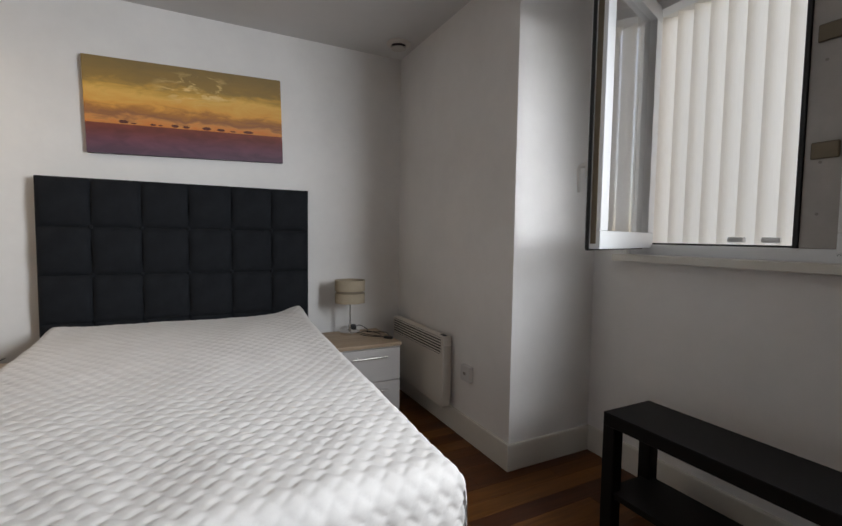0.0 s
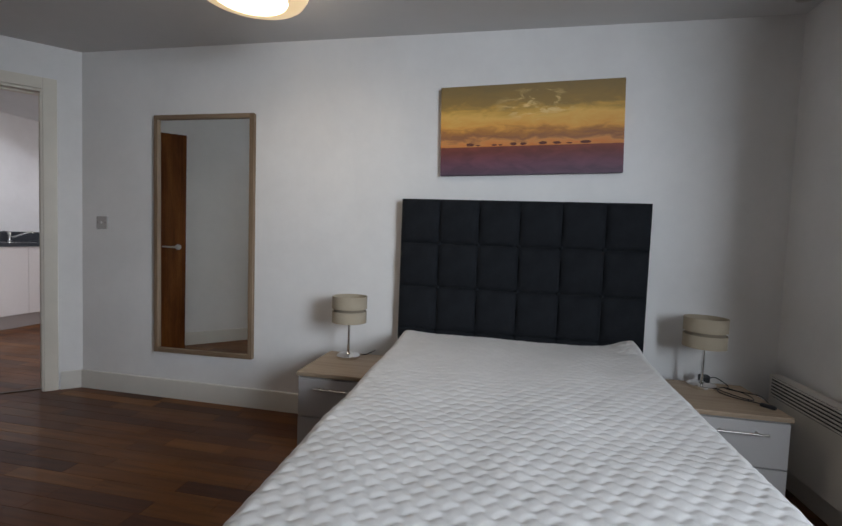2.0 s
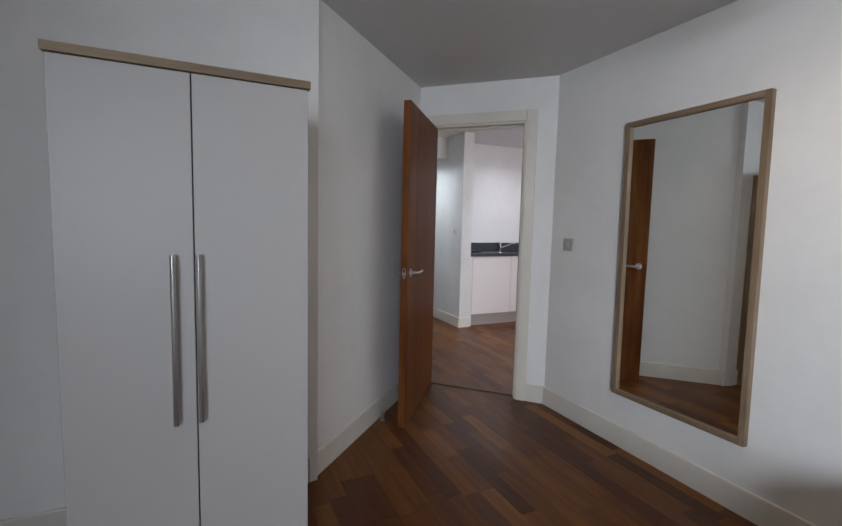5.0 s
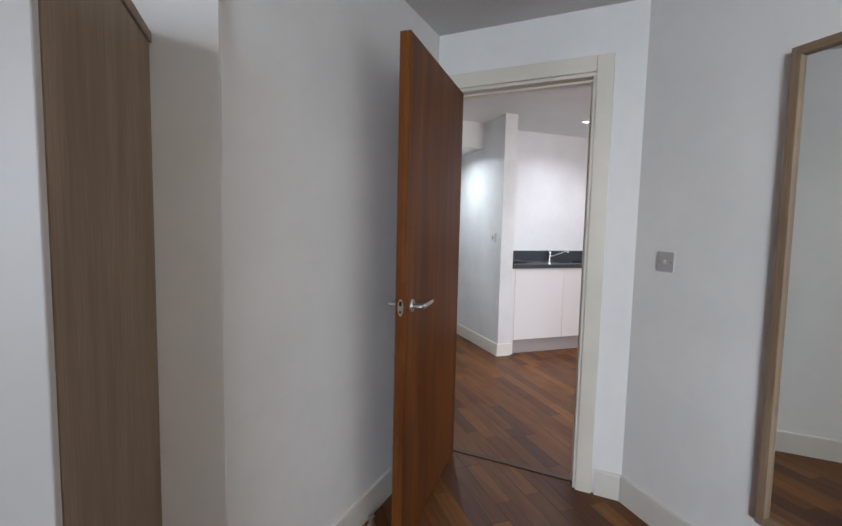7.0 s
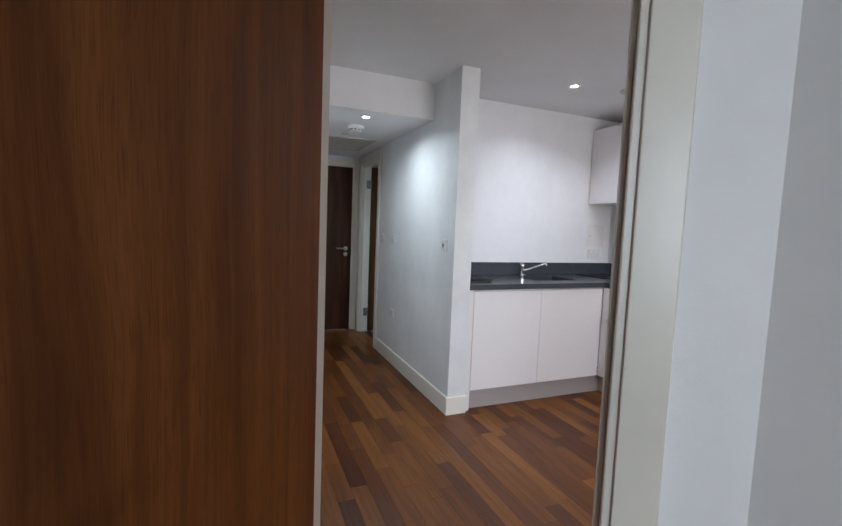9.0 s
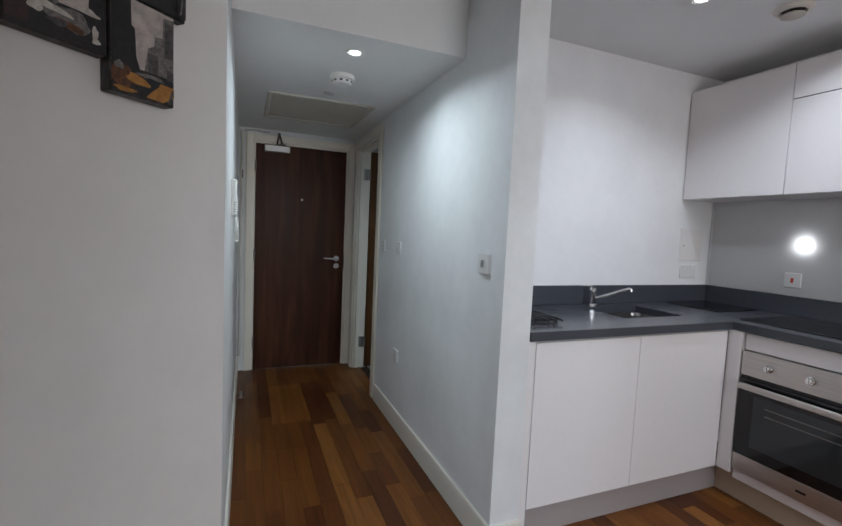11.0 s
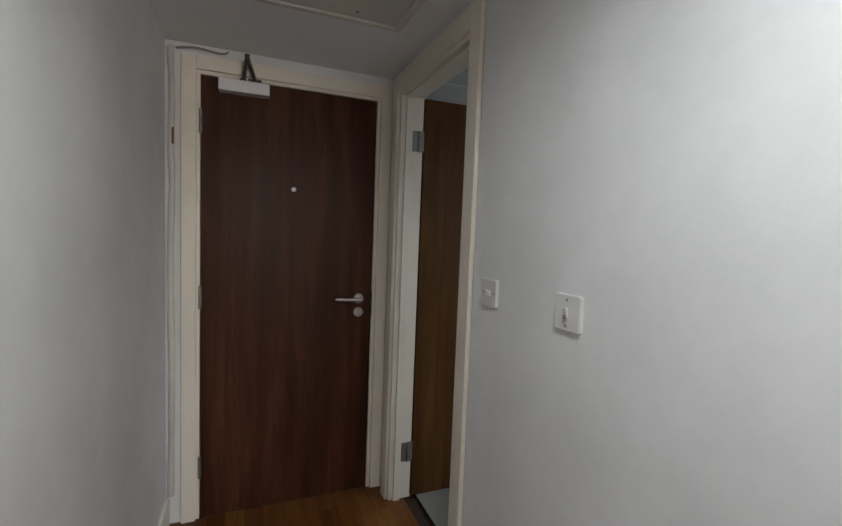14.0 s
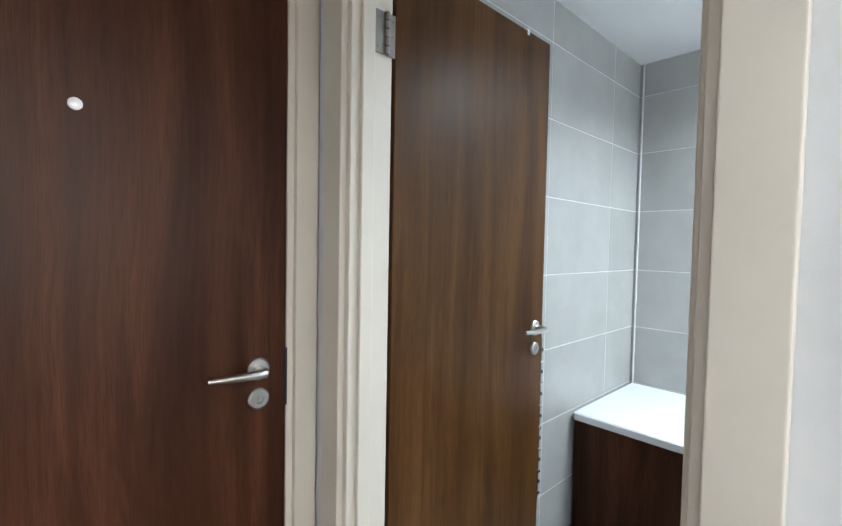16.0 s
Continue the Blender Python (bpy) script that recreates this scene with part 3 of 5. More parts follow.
part("mattress", rbox(BX0 + 1.46, BY0 + 1.10, 0.342, BX1 + 1.24, BY1 + 1.075, 0.560, 0.03, 3), QUILT, bed)

HX0, HX1, HT = -2.012, -0.668, 1.374
hb = part("headboard", rbox(HX0 + 1.35, 1.004, 0.06, HX1 + 1.35, 1.070, HT - 0.004, 0.006, 2), HEAD, bed, "black upholstered headboard")
cw, rows_z = (HX1 - HX0) / 6, [HT, 1.122, 0.872, 0.622, 0.372]


def cushion(w, h, d=0.030, n=14):
    """A padded square, drawn in deeply at its corners, with soft seams between."""
    bm = bmesh.new()
    g = []
    for i in range(n + 1):
        a = -1 + 2 * i / n
        a = math.copysign(1 - (1 - abs(a)) ** 1.6, a)
        col = []
        for j in range(n + 1):
            b = -1 + 2 * j / n
            b = math.copysign(1 - (1 - abs(b)) ** 1.6, b)
            corner = math.exp(-math.hypot((1 - abs(a)) * w / 2, (1 - abs(b)) * h / 2) / 0.042)
            line = math.exp(-min((1 - abs(a)) * w / 2, (1 - abs(b)) * h / 2) / 0.004)
            hgt = max(0.0, d * (1 - 0.55 * abs(a) ** 6) * (1 - 0.55 * abs(b) ** 6) * (1 - corner) - 0.014 * line)
            col.append(bm.verts.new((a * (w / 2 - 0.0005), -hgt, b * (h / 2 - 0.0005))))
        g.append(col)
    for i in range(n):
        for j in range(n):
            bm.faces.new((g[i][j], g[i + 1][j], g[i + 1][j + 1], g[i][j + 1]))
    return bm


for r in range(4):
    h = rows_z[r] - rows_z[r + 1]
    first = None
    for c in range(6):
        at = pose(HX0 + 1.35 + cw * (c + 0.5), 1.004, (rows_z[r] + rows_z[r + 1]) / 2)
        if first is None:
            first = part("panel", cushion(cw, h), HEAD, hb, "", at)
        else:
            ob = new("panel", first.data)
            ob.matrix_basis, ob.parent = at, hb
for r in (1, 2):
    for c in range(1, 6):
        bm = moved(lathe([(0, 0.010), (0.006, 0.009), (0.010, 0.005), (0.011, 0)], 14), Matrix.Rotation(radians(90), 4, "X"))
        part("button", bm, HEAD, hb, "", pose(HX0 + 1.35 + cw * c, 1.004, rows_z[r]))


# bedside cabinets
def bedside(x0, y0, label):
    w, d, h = 0.41, 0.42, 0.468
    t = thing("bedside_cabinet", label, "nightstand", pose(x0, y0, 0), "bedside cabinets")
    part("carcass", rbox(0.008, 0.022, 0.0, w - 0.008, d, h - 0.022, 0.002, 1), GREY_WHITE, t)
    part("top", rbox(0, 0, h - 0.022, w, d + 0.005, h, 0.004, 2), OAK, t, "pale oak top")
    for z0, z1 in ((0.245, 0.438), (0.045, 0.240)):
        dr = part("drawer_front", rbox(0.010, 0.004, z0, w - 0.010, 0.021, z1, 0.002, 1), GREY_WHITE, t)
        bm = tube([(w / 2 - 0.105, -0.022, z1 - 0.045), (w / 2 + 0.105, -0.022, z1 - 0.045)], 0.0055, 12)
        for k in (-0.07, 0.07):
            add_tube(bm, [(w / 2 + k, 0.004, z1 - 0.045), (w / 2 + k, -0.022, z1 - 0.045)], 0.0045, 8)
        part("handle", bm, STEEL_X, dr, "steel bar handle")
    return t


bedside(-2.395, -0.585, "white two-drawer bedside cabinet with oak top near the mirror")
bedside(-0.625, -0.54, "white two-drawer bedside cabinet with oak top near the heater")

SHADE = fabric("taupe_lampshade", (0.46, 0.39, 0.29), (0.38, 0.32, 0.235), 800, 0.85, 0.3)


def ring_wall(r, z0, z1, t=0.0025):
    return lathe([(r, z0), (r, z1), (r - t, z1), (r - t, z0)], 48, True)


def table_lamp(x, y, label, cable):
    t = thing("table_lamp", label, "lamp", pose(x, y, 0.468), "bedside lamps")
    part("base", lathe([(0, 0), (0.062, 0), (0.064, 0.004), (0.064, 0.014), (0.058, 0.019), (0.018, 0.022), (0.010, 0.030), (0, 0.030)], 40), CHROME, t)
    part("stem", lathe([(0, 0.025), (0.0065, 0.025), (0.0065, 0.235), (0, 0.235)], 16), CHROME, t)
    sh = part("shade", ring_wall(0.095, 0.200, 0.262), SHADE, t, "taupe fabric drum shade in two tiers")
    part("upper_tier", ring_wall(0.096, 0.278, 0.345), SHADE, sh)
    part("inner_band", ring_wall(0.086, 0.258, 0.282), plain("dark_taupe_band", (0.22, 0.18, 0.13), 0.8), sh)
    bm = bmesh.new()
    for a in (0, 120, 240):
        ca, sa = math.cos(radians(a)), math.sin(radians(a))
        add_tube(bm, [(0, 0, 0.235), (0.094 * ca, 0.094 * sa, 0.235)], 0.0015, 6)
    part("spider", bm, STEEL, sh)
    part("bulb", lathe([(0, 0.232), (0.013, 0.232), (0.014, 0.25), (0.022, 0.27), (0.024, 0.285), (0.018, 0.302), (0, 0.31)], 20), WHITE_PLASTIC, t)
    part("cable", tube(cable, 0.0022, 8), BLACK, t, "black flex")
    return t


def looped(pts, n=8):
    """Smooth points through a rough line."""
    out = []
    P_ = [Vector(p) for p in pts]
    for i in range(len(P_) - 1):
        a, b, c, d = P_[max(i - 1, 0)], P_[i], P_[i + 1], P_[min(i + 2, len(P_) - 1)]
        for k in range(n):
            t = k / n
            out.append(0.5 * (2 * b + (c - a) * t + (2 * a - 5 * b + 4 * c - d) * t * t + (3 * b - a - 3 * c + d) * t ** 3))
    return out + [P_[-1]]


table_lamp(-2.245, -0.265, "chrome table lamp with taupe drum shade, near the mirror", looped([(0.04, 0.04, 0.006), (0.075, 0.075, 0.004), (0.09, 0.13, 0.003), (0.10, 0.19, 0.003)]))
table_lamp(-0.43, -0.20, "chrome table lamp with taupe drum shade, cable coiled beside it",
           looped([(0.05, -0.02, 0.006), (0.09, -0.10, 0.004), (0.15, -0.16, 0.004), (0.16, -0.08, 0.005), (0.10, 0.0, 0.006), (0.04, -0.08, 0.008), (0.08, -0.15, 0.006), (0.17, -0.20, 0.004), (0.18, -0.22, 0.006)]))
plug = thing("mains_plug", "black three-pin plug lying on the oak top", "plug", pose(-0.385, -0.115, 0.469))
part("plug_body", rbox(-0.024, -0.018, 0, 0.024, 0.018, 0.038, 0.008, 3), BLACK, plug)
part("flex", tube(looped([(0.022, 0, 0.02), (0.05, -0.01, 0.03), (0.09, -0.05, 0.004), (0.06, -0.10, 0.004), (0.11, -0.13, 0.004), (0.17, -0.17, 0.004), (0.155, -0.26, 0.004)]), 0.0024, 8), BLACK, plug)
inline = tagged(part("inline_switch", rbox(-0.03, -0.011, 0, 0.03, 0.011, 0.016, 0.006, 3), BLACK, None, "", pose(-0.262, -0.44, 0.469, 0, 0, -50)), "black inline lamp switch on the oak top", "switch")

# mirror
mir = thing("wall_mirror", "tall wall mirror in a pale oak frame", "mirror", pose(-3.354, -0.005, 1.106, 0, -0.5, 0.6))
mw, mh, mf = 0.360, 0.785, 0.029
for nm, b in (("frame_side", (-mw, -0.032, -mh, -mw + mf, 0, mh)), ("frame_side", (mw - mf, -0.032, -mh, mw, 0, mh)),
              ("frame_rail", (-mw + mf, -0.032, mh - mf, mw - mf, 0, mh)), ("frame_rail", (-mw + mf, -0.032, -mh, mw - mf, 0, -mh + mf))):
    part(nm, rbox(*b, 0.003, 2), OAK_Z if nm == "frame_side" else OAK_X, mir)
mm, N_, L_, b_ = material("silvered_mirror")
set_in(b_, Base_Color=(0.86, 0.88, 0.87, 1), Metallic=1.0, Roughness=0.012)
part("mirror_glass", box(-mw + mf - 0.002, -0.016, -mh + mf - 0.002, mw - mf + 0.002, -0.010, mh - mf + 0.002), mm, mir, "silvered glass")

# canvas picture of a sunset
mcan, N_, L_, b_ = material("sunset_print")
tc = N_.new("ShaderNodeTexCoord")
sep = N_.new("ShaderNodeSeparateXYZ")
L_.new(tc.outputs["Object"], sep.inputs[0])
mpn = N_.new("ShaderNodeMapping")
mpn.inputs["Scale"].default_value = (5.0, 1, 15.0)
L_.new(tc.outputs["Object"], mpn.inputs[0])
cl = noise_tex(N_, L_, mpn.outputs[0], 1.3, 6, 0.6, 0.6)
ma = N_.new("ShaderNodeMath")
ma.operation, ma.inputs[1].default_value = "MULTIPLY_ADD", 2.0
L_.new(sep.outputs["Z"], ma.inputs[0])
ma.inputs[2].default_value = 0.5

mb = N_.new("ShaderNodeMath")
mb.operation, mb.inputs[1].default_value = "MULTIPLY_ADD", 0.30
mc = N_.new("ShaderNodeMath")
mc.operation, mc.inputs[1].default_value = "SUBTRACT", 0.5
L_.new(cl, mc.inputs[0])
L_.new(mc.outputs[0], mb.inputs[0])
L_.new(ma.outputs[0], mb.inputs[2])
skyc = ramp(N_, L_, mb.outputs[0], [(0.30, (0.72, 0.23, 0.05)), (0.36, (0.70, 0.30, 0.08)), (0.42, (0.34, 0.14, 0.06)), (0.48, (0.50, 0.21, 0.05)), (0.54, (0.80, 0.38, 0.07)), (0.64, (0.84, 0.50, 0.12)), (0.71, (0.66, 0.37, 0.07)), (0.79, (0.36, 0.22, 0.06)), (1.0, (0.25, 0.17, 0.065))])
land = ramp(N_, L_, ma.outputs[0], [(0.0, (0.12, 0.075, 0.11)), (0.12, (0.17, 0.07, 0.10)), (0.24, (0.20, 0.055, 0.05)), (0.30, (0.24, 0.06, 0.035))])
land = mix_col(N_, L_, 0.5, land, ramp(N_, L_, cl, [(0.35, (0.5, 0.5, 0.55)), (0.65, (1.2, 1.1, 1.1))]), "MULTIPLY")
stp = N_.new("ShaderNodeMath")
stp.operation, stp.inputs[1].default_value = "GREATER_THAN", 0.315
L_.new(ma.outputs[0], stp.inputs[0])
halo, hmap = N_.new("ShaderNodeTexGradient"), N_.new("ShaderNodeMapping")
halo.gradient_type = "SPHERICAL"
hmap.inputs["Location"].default_value, hmap.inputs["Scale"].default_value = (-0.16, 0.0, -1.25), (4.2, 0.0, 9.5)
L_.new(tc.outputs["Object"], hmap.inputs[0])
L_.new(hmap.outputs[0], halo.inputs[0])
puff = N_.new("ShaderNodeMapping")
puff.inputs["Scale"].default_value = (5.5, 1, 17.0)
L_.new(tc.outputs["Object"], puff.inputs[0])
puffs = noise_tex(N_, L_, puff.outputs[0], 1.6, 5, 0.6, 0.5)
lit = mix_col(N_, L_, 1.0, ramp(N_, L_, puffs, [(0.52, (0, 0, 0)), (0.62, (1, 1, 1))]), ramp(N_, L_, halo.outputs[1], [(0.02, (0, 0, 0)), (0.5, (1, 1, 1))]), "MULTIPLY")
skyc = mix_col(N_, L_, lit, skyc, (0.86, 0.60, 0.24))
col = mix_col(N_, L_, stp.outputs[0], land, skyc)
L_.new(col, b_.inputs["Base Color"])
set_in(b_, Roughness=0.6)
bump(N_, L_, b_, noise_tex(N_, L_, coords(N_, L_), 1500, 1), 0.15, 0.0005)
can = thing("canvas_picture", "unframed canvas print of an orange savanna sunset", "picture", pose(-1.315, -0.001, 1.777, 0, -1.6, 0))
part("canvas", rbox(-0.495, -0.034, -0.25, 0.495, 0, 0.25, 0.003, 2), mcan, can)
TREE = plain("print_dark_red", (0.14, 0.045, 0.03), 0.7)
for cx, cw_, ch in ((-0.325, 0.045, 0.022), (-0.28, 0.025, 0.009), (-0.19, 0.032, 0.012), (-0.155, 0.022, 0.010), (-0.085, 0.036, 0.020), (-0.03, 0.036, 0.018), (0.075, 0.046, 0.022), (0.15, 0.044, 0.019), (0.215, 0.03, 0.010), (0.30, 0.056, 0.020)):
    n = 14
    vs = []
    bm = bmesh.new()
    for k in range(n):
        a = 2 * math.pi * k / n
        rr = 1 + 0.25 * noise.noise(Vector((cx * 40, k * 1.3, 0)))
        vs.append(bm.verts.new((cx + cw_ / 2 * rr * math.cos(a), -0.0345, -0.088 + 0.75 * ch * (0.55 * math.sin(a) * rr + 0.5))))
    bm.faces.new(vs)
    part("printed_tree", bm, TREE, can)
# panel heater
HEATER = paint("heater_enamel", (0.70, 0.655, 0.585), 0.35, 0.03, 0.0)
heat = thing("panel_heater", "cream electric panel heater on the wall", "heater", pose(-0.001, -0.440, 0.135))
part("casing", rbox(-0.075, -0.35, 0.0, -0.024, 0.35, 0.345, 0.004, 2), HEATER, heat)
part("back_plate", rbox(-0.026, -0.32, 0.03, 0.0, 0.32, 0.36, 0.003, 1), HEATER, heat)
part("top_edge", rbox(-0.077, -0.352, 0.3455, -0.022, 0.352, 0.40, 0.005, 2), HEATER, heat)
for k in range(6):
    part("grille_slat", rbox(-0.081, -0.325, 0.300 + 0.0165 * k, -0.073, 0.325, 0.309 + 0.0165 * k, 0.002, 1), HEATER, heat)
part("grille_shadow", box(-0.0785, -0.325, 0.297, -0.0775, 0.325, 0.393), plain("heater_dark", (0.05, 0.045, 0.04), 0.7), heat)
part("control", rbox(-0.06, -0.335, 0.4002, -0.040, -0.285, 0.405, 0.002, 1), BLACK, heat)


# sockets and switches: plate in local x, z; facing -y
def face_plate(w, h, t, r=0.007):
    """A moulded cover: round corners, front edge softened in three steps."""
    bm = bmesh.new()
    rings = []
    for inset, y in ((0.0, 0.0), (0.0, -t + 0.004), (0.0012, -t + 0.0012), (0.004, -t)):
        ring = []
        for cx, cz, a0 in ((1, 1, 0), (-1, 1, 90), (-1, -1, 180), (1, -1, 270)):
            for k in range(6):
                a = radians(a0 + 18 * k)
                ring.append(bm.verts.new((cx * (w / 2 - r) + (r - inset) * math.cos(a), y, cz * (h / 2 - r) + (r - inset) * math.sin(a))))
        rings.append(ring)
    for a, b in zip(rings, rings[1:]):
        for k in range(24):
            bm.faces.new((a[k], a[(k + 1) % 24], b[(k + 1) % 24], b[k]))
    bm.faces.new(rings[0])
    bm.faces.new(rings[-1])
    bmesh.ops.recalc_face_normals(bm, faces=bm.faces)
    return bm


def plate(name, label, category, m, w=0.086, h=0.086, t=0.010, kind="rocker", n=1):
    p = thing(name, label, category, m)
    part("plate", face_plate(w, h, t), PLATE, p)
    for k in (-1, 1) if kind != "none" else ():
        part("screw", moved(lathe([(0, 0.0015), (0.0035, 0.001), (0.0035, 0)], 12), Matrix.Translation((k * 0.030, -t, 0)) @ Matrix.Rotation(radians(90), 4, "X")) if kind != "vertical"
             else moved(lathe([(0, 0.0015), (0.0035, 0.001), (0.0035, 0)], 12), Matrix.Translation((0, -t, k * 0.030)) @ Matrix.Rotation(radians(90), 4, "X")), GREY_METAL, p)
    if kind in ("rocker", "vertical"):
        for i in range(n):
            cx = (i - (n - 1) / 2) * 0.0145
            long = 0.0125 if kind == "vertical" else 0.0085
            part("rocker", moved(rbox(-0.0060, -0.005, -long, 0.0060, 0.004, long, 0.002, 2), Matrix.Translation((cx, -t, 0)) @ Matrix.Rotation(radians(5), 4, "X")), PLATE, p)
    return p


bs = plate("light_switch", "grey metal single light switch beside the mirror", "switch", pose(-4.160, 0, 1.174))
bs.children[0].data.materials[0] = plain("satin_grey_plate", (0.50, 0.48, 0.46), 0.4, 0.1)
socket = plate("wall_socket", "white fused outlet plate below the window side", "socket", pose(0, -0.937, 0.365, 0, 0, -90), t=0.026, kind="none")
part("flex_outlet", moved(rbox(-0.012, -0.004, -0.008, 0.012, 0, 0.008, 0.002, 1), Matrix.Translation((0, -0.026, 0))), GREY_METAL, socket)

# extractor vent and ceiling lamp
def ceiling_valve(x, y, z, label):
    t = thing("ceiling_vent", label, "vent", pose(x, y, z))
    part("ring", lathe([(0.045, 0), (0.078, 0), (0.078, -0.005), (0.066, -0.015), (0.052, -0.018), (0.045, -0.010)], 40, True), plain("vent_white", (0.62, 0.57, 0.52), 0.5), t)
    part("disc", lathe([(0, -0.022), (0.030, -0.024), (0.045, -0.028), (0.047, -0.034), (0.03, -0.040), (0, -0.041)], 36), plain("vent_white_disc", (0.50, 0.46, 0.42), 0.5), t)
    part("throat", lathe([(0, -0.001), (0.047, -0.001), (0.047, -0.008), (0, -0.020)], 30), plain("vent_dark", (0.03, 0.025, 0.02), 0.8), t)
    return t


ceiling_valve(-0.124, -0.235, CB, "round air valve in the bedroom ceiling")
lamp = thing("ceiling_lamp", "round flush ceiling lamp with cream rim, lit", "lamp", pose(-2.555, -0.785, CB))
part("rim", lathe([(0.160, -0.172), (0.200, -0.166), (0.235, -0.150), (0.250, -0.125), (0.246, -0.122), (0.232, -0.142), (0.198, -0.158), (0.160, -0.164)], 64, True), glow("lit_cream_rim", (0.86, 0.62, 0.34), 0.75), lamp, "cream glass rim")
part("diffuser", lathe([(0, -0.166), (0.10, -0.168), (0.150, -0.170), (0.160, -0.168), (0.160, -0.160), (0, -0.158)], 64), glow("lit_diffuser", (1.0, 0.90, 0.76), 5.0), lamp, "glowing white diffuser")
part("stem", lathe([(0, -0.018), (0.02, -0.018), (0.02, -0.158), (0, -0.158)], 20), WHITE_PLASTIC, lamp)
part("ceiling_plate", lathe([(0, 0), (0.16, 0), (0.16, -0.02), (0, -0.02)], 40), WHITE_PLASTIC, lamp)

# wardrobe
war = thing("wardrobe", "tall two-door wardrobe, white fronts and oak sides", "wardrobe", pose(-3.998, -2.570, 0))
WW, WD, WH = 0.697, 0.570, 1.748
for a, b in ((0, 0.018), (WW - 0.018, WW)):
    part("side_panel", rbox(0, a, 0.0, WD - 0.022, b, WH - 0.024, 0.001, 1), OAK_Z, war, "pale oak side")
part("top_board", rbox(0, -0.006, WH - 0.024, WD + 0.010, WW + 0.006, WH + 0.002, 0.003, 2), OAK_Y, war, "brown oak cornice")
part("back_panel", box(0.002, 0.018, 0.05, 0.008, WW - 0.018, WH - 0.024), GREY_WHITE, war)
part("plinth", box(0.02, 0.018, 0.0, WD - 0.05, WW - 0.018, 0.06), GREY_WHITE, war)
for i, (a, b) in enumerate(((0.001, WW / 2 - 0.002), (WW / 2 + 0.002, WW - 0.001))):
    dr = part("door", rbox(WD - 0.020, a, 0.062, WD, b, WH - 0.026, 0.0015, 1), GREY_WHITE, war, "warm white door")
    yy = (-2.279, -2.209)[i] + 2.570
    bm = tube([(WD + 0.030, yy, 0.648), (WD + 0.030, yy, 1.178)], 0.0075, 14)
    for hz in (0.70, 1.125):
        add_tube(bm, [(WD, yy, hz), (WD + 0.030, yy, hz)], 0.005, 8)
    part("handle", bm, STEEL, dr, "long steel bar handle")
for i in (0,):
    part("door_gap", box(WD - 0.018, WW / 2 - 0.0019, 0.07, WD - 0.012, WW / 2 + 0.0019, WH - 0.03), BLACK, war)

# low black table under the window
LACK = plain("black_brown_foil", (0.008, 0.0075, 0.0075), 0.5)
LACK.node_tree.nodes["Principled BSDF"].inputs["Specular IOR Level"].default_value = 0.18
tab = thing("side_table", "low black table with a lower shelf", "table", pose(0.062, -2.665, 0))
part("tabletop", rbox(0, 0, 0.40, 0.26, 0.90, 0.45, 0.002, 1), LACK, tab)
for lx in (0, 0.21):
    for ly in (0, 0.85):
        part("leg", rbox(lx, ly, 0, lx + 0.05, ly + 0.05, 0.40, 0.002, 1), LACK, tab)
part("shelf", rbox(0.012, 0.012, 0.13, 0.248, 0.888, 0.155, 0.002, 1), LACK, tab)

# ---- window of the bedroom ----
UPVC = plain("white_upvc", (0.80, 0.81, 0.82), 0.28)
SEAL = plain("black_rubber_seal", (0.015, 0.015, 0.016), 0.6)
BRONZE = plain("dirty_hinge_metal", (0.17, 0.14, 0.10), 0.45, 0.7)
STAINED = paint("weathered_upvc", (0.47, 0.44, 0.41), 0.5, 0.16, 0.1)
PANE = glassy("window_glass")
WY0, WY1, WZ0, WZ1 = -3.95, -1.48, 1.03, 2.15
win = thing("window_1", "white upvc window with an inward-opened sash", "window", pose(0.52, -1.48, 1.03), kind="structure")
ww, wh = WY1 - WY0, WZ1 - WZ0
fw = 0.045
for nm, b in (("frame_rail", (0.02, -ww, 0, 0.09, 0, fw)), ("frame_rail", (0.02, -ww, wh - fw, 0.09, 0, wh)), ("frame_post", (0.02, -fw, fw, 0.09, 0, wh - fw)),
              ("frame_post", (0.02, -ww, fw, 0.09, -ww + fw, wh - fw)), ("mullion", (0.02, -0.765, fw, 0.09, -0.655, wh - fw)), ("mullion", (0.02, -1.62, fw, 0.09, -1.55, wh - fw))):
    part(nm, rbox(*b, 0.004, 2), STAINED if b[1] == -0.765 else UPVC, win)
for y in (-0.652, -fw - 0.006):
    part("seal", box(0.075, y, fw, 0.094, y + 0.009, wh - fw), SEAL, win)
part("seal", box(0.075, -0.65, fw, 0.094, -fw, fw + 0.008), SEAL, win)
part("seal", box(0.012, -0.6545, fw, 0.088, -0.641, wh - fw), SEAL, win)
for z in (0.34, 0.72):
    part("hinge_plate", rbox(0.010, -0.750, z, 0.022, -0.675, z + 0.055, 0.003, 1), BRONZE, win, "stained metal latch plate")
for z in (0.16, 0.33, 0.66):
    part("screw", moved(lathe([(0, 0.003), (0.005, 0.002), (0.005, 0)], 10), Matrix.Translation((0.020, -0.70, z)) @ Matrix.Rotation(radians(-90), 4, "Y")), GREY_METAL, win)
sl = part("window_sill", rbox(-0.060, -ww - 0.02, -0.034, 0.03, 0.035, -0.002, 0.004, 2), SKIRT, win, "cream window board")


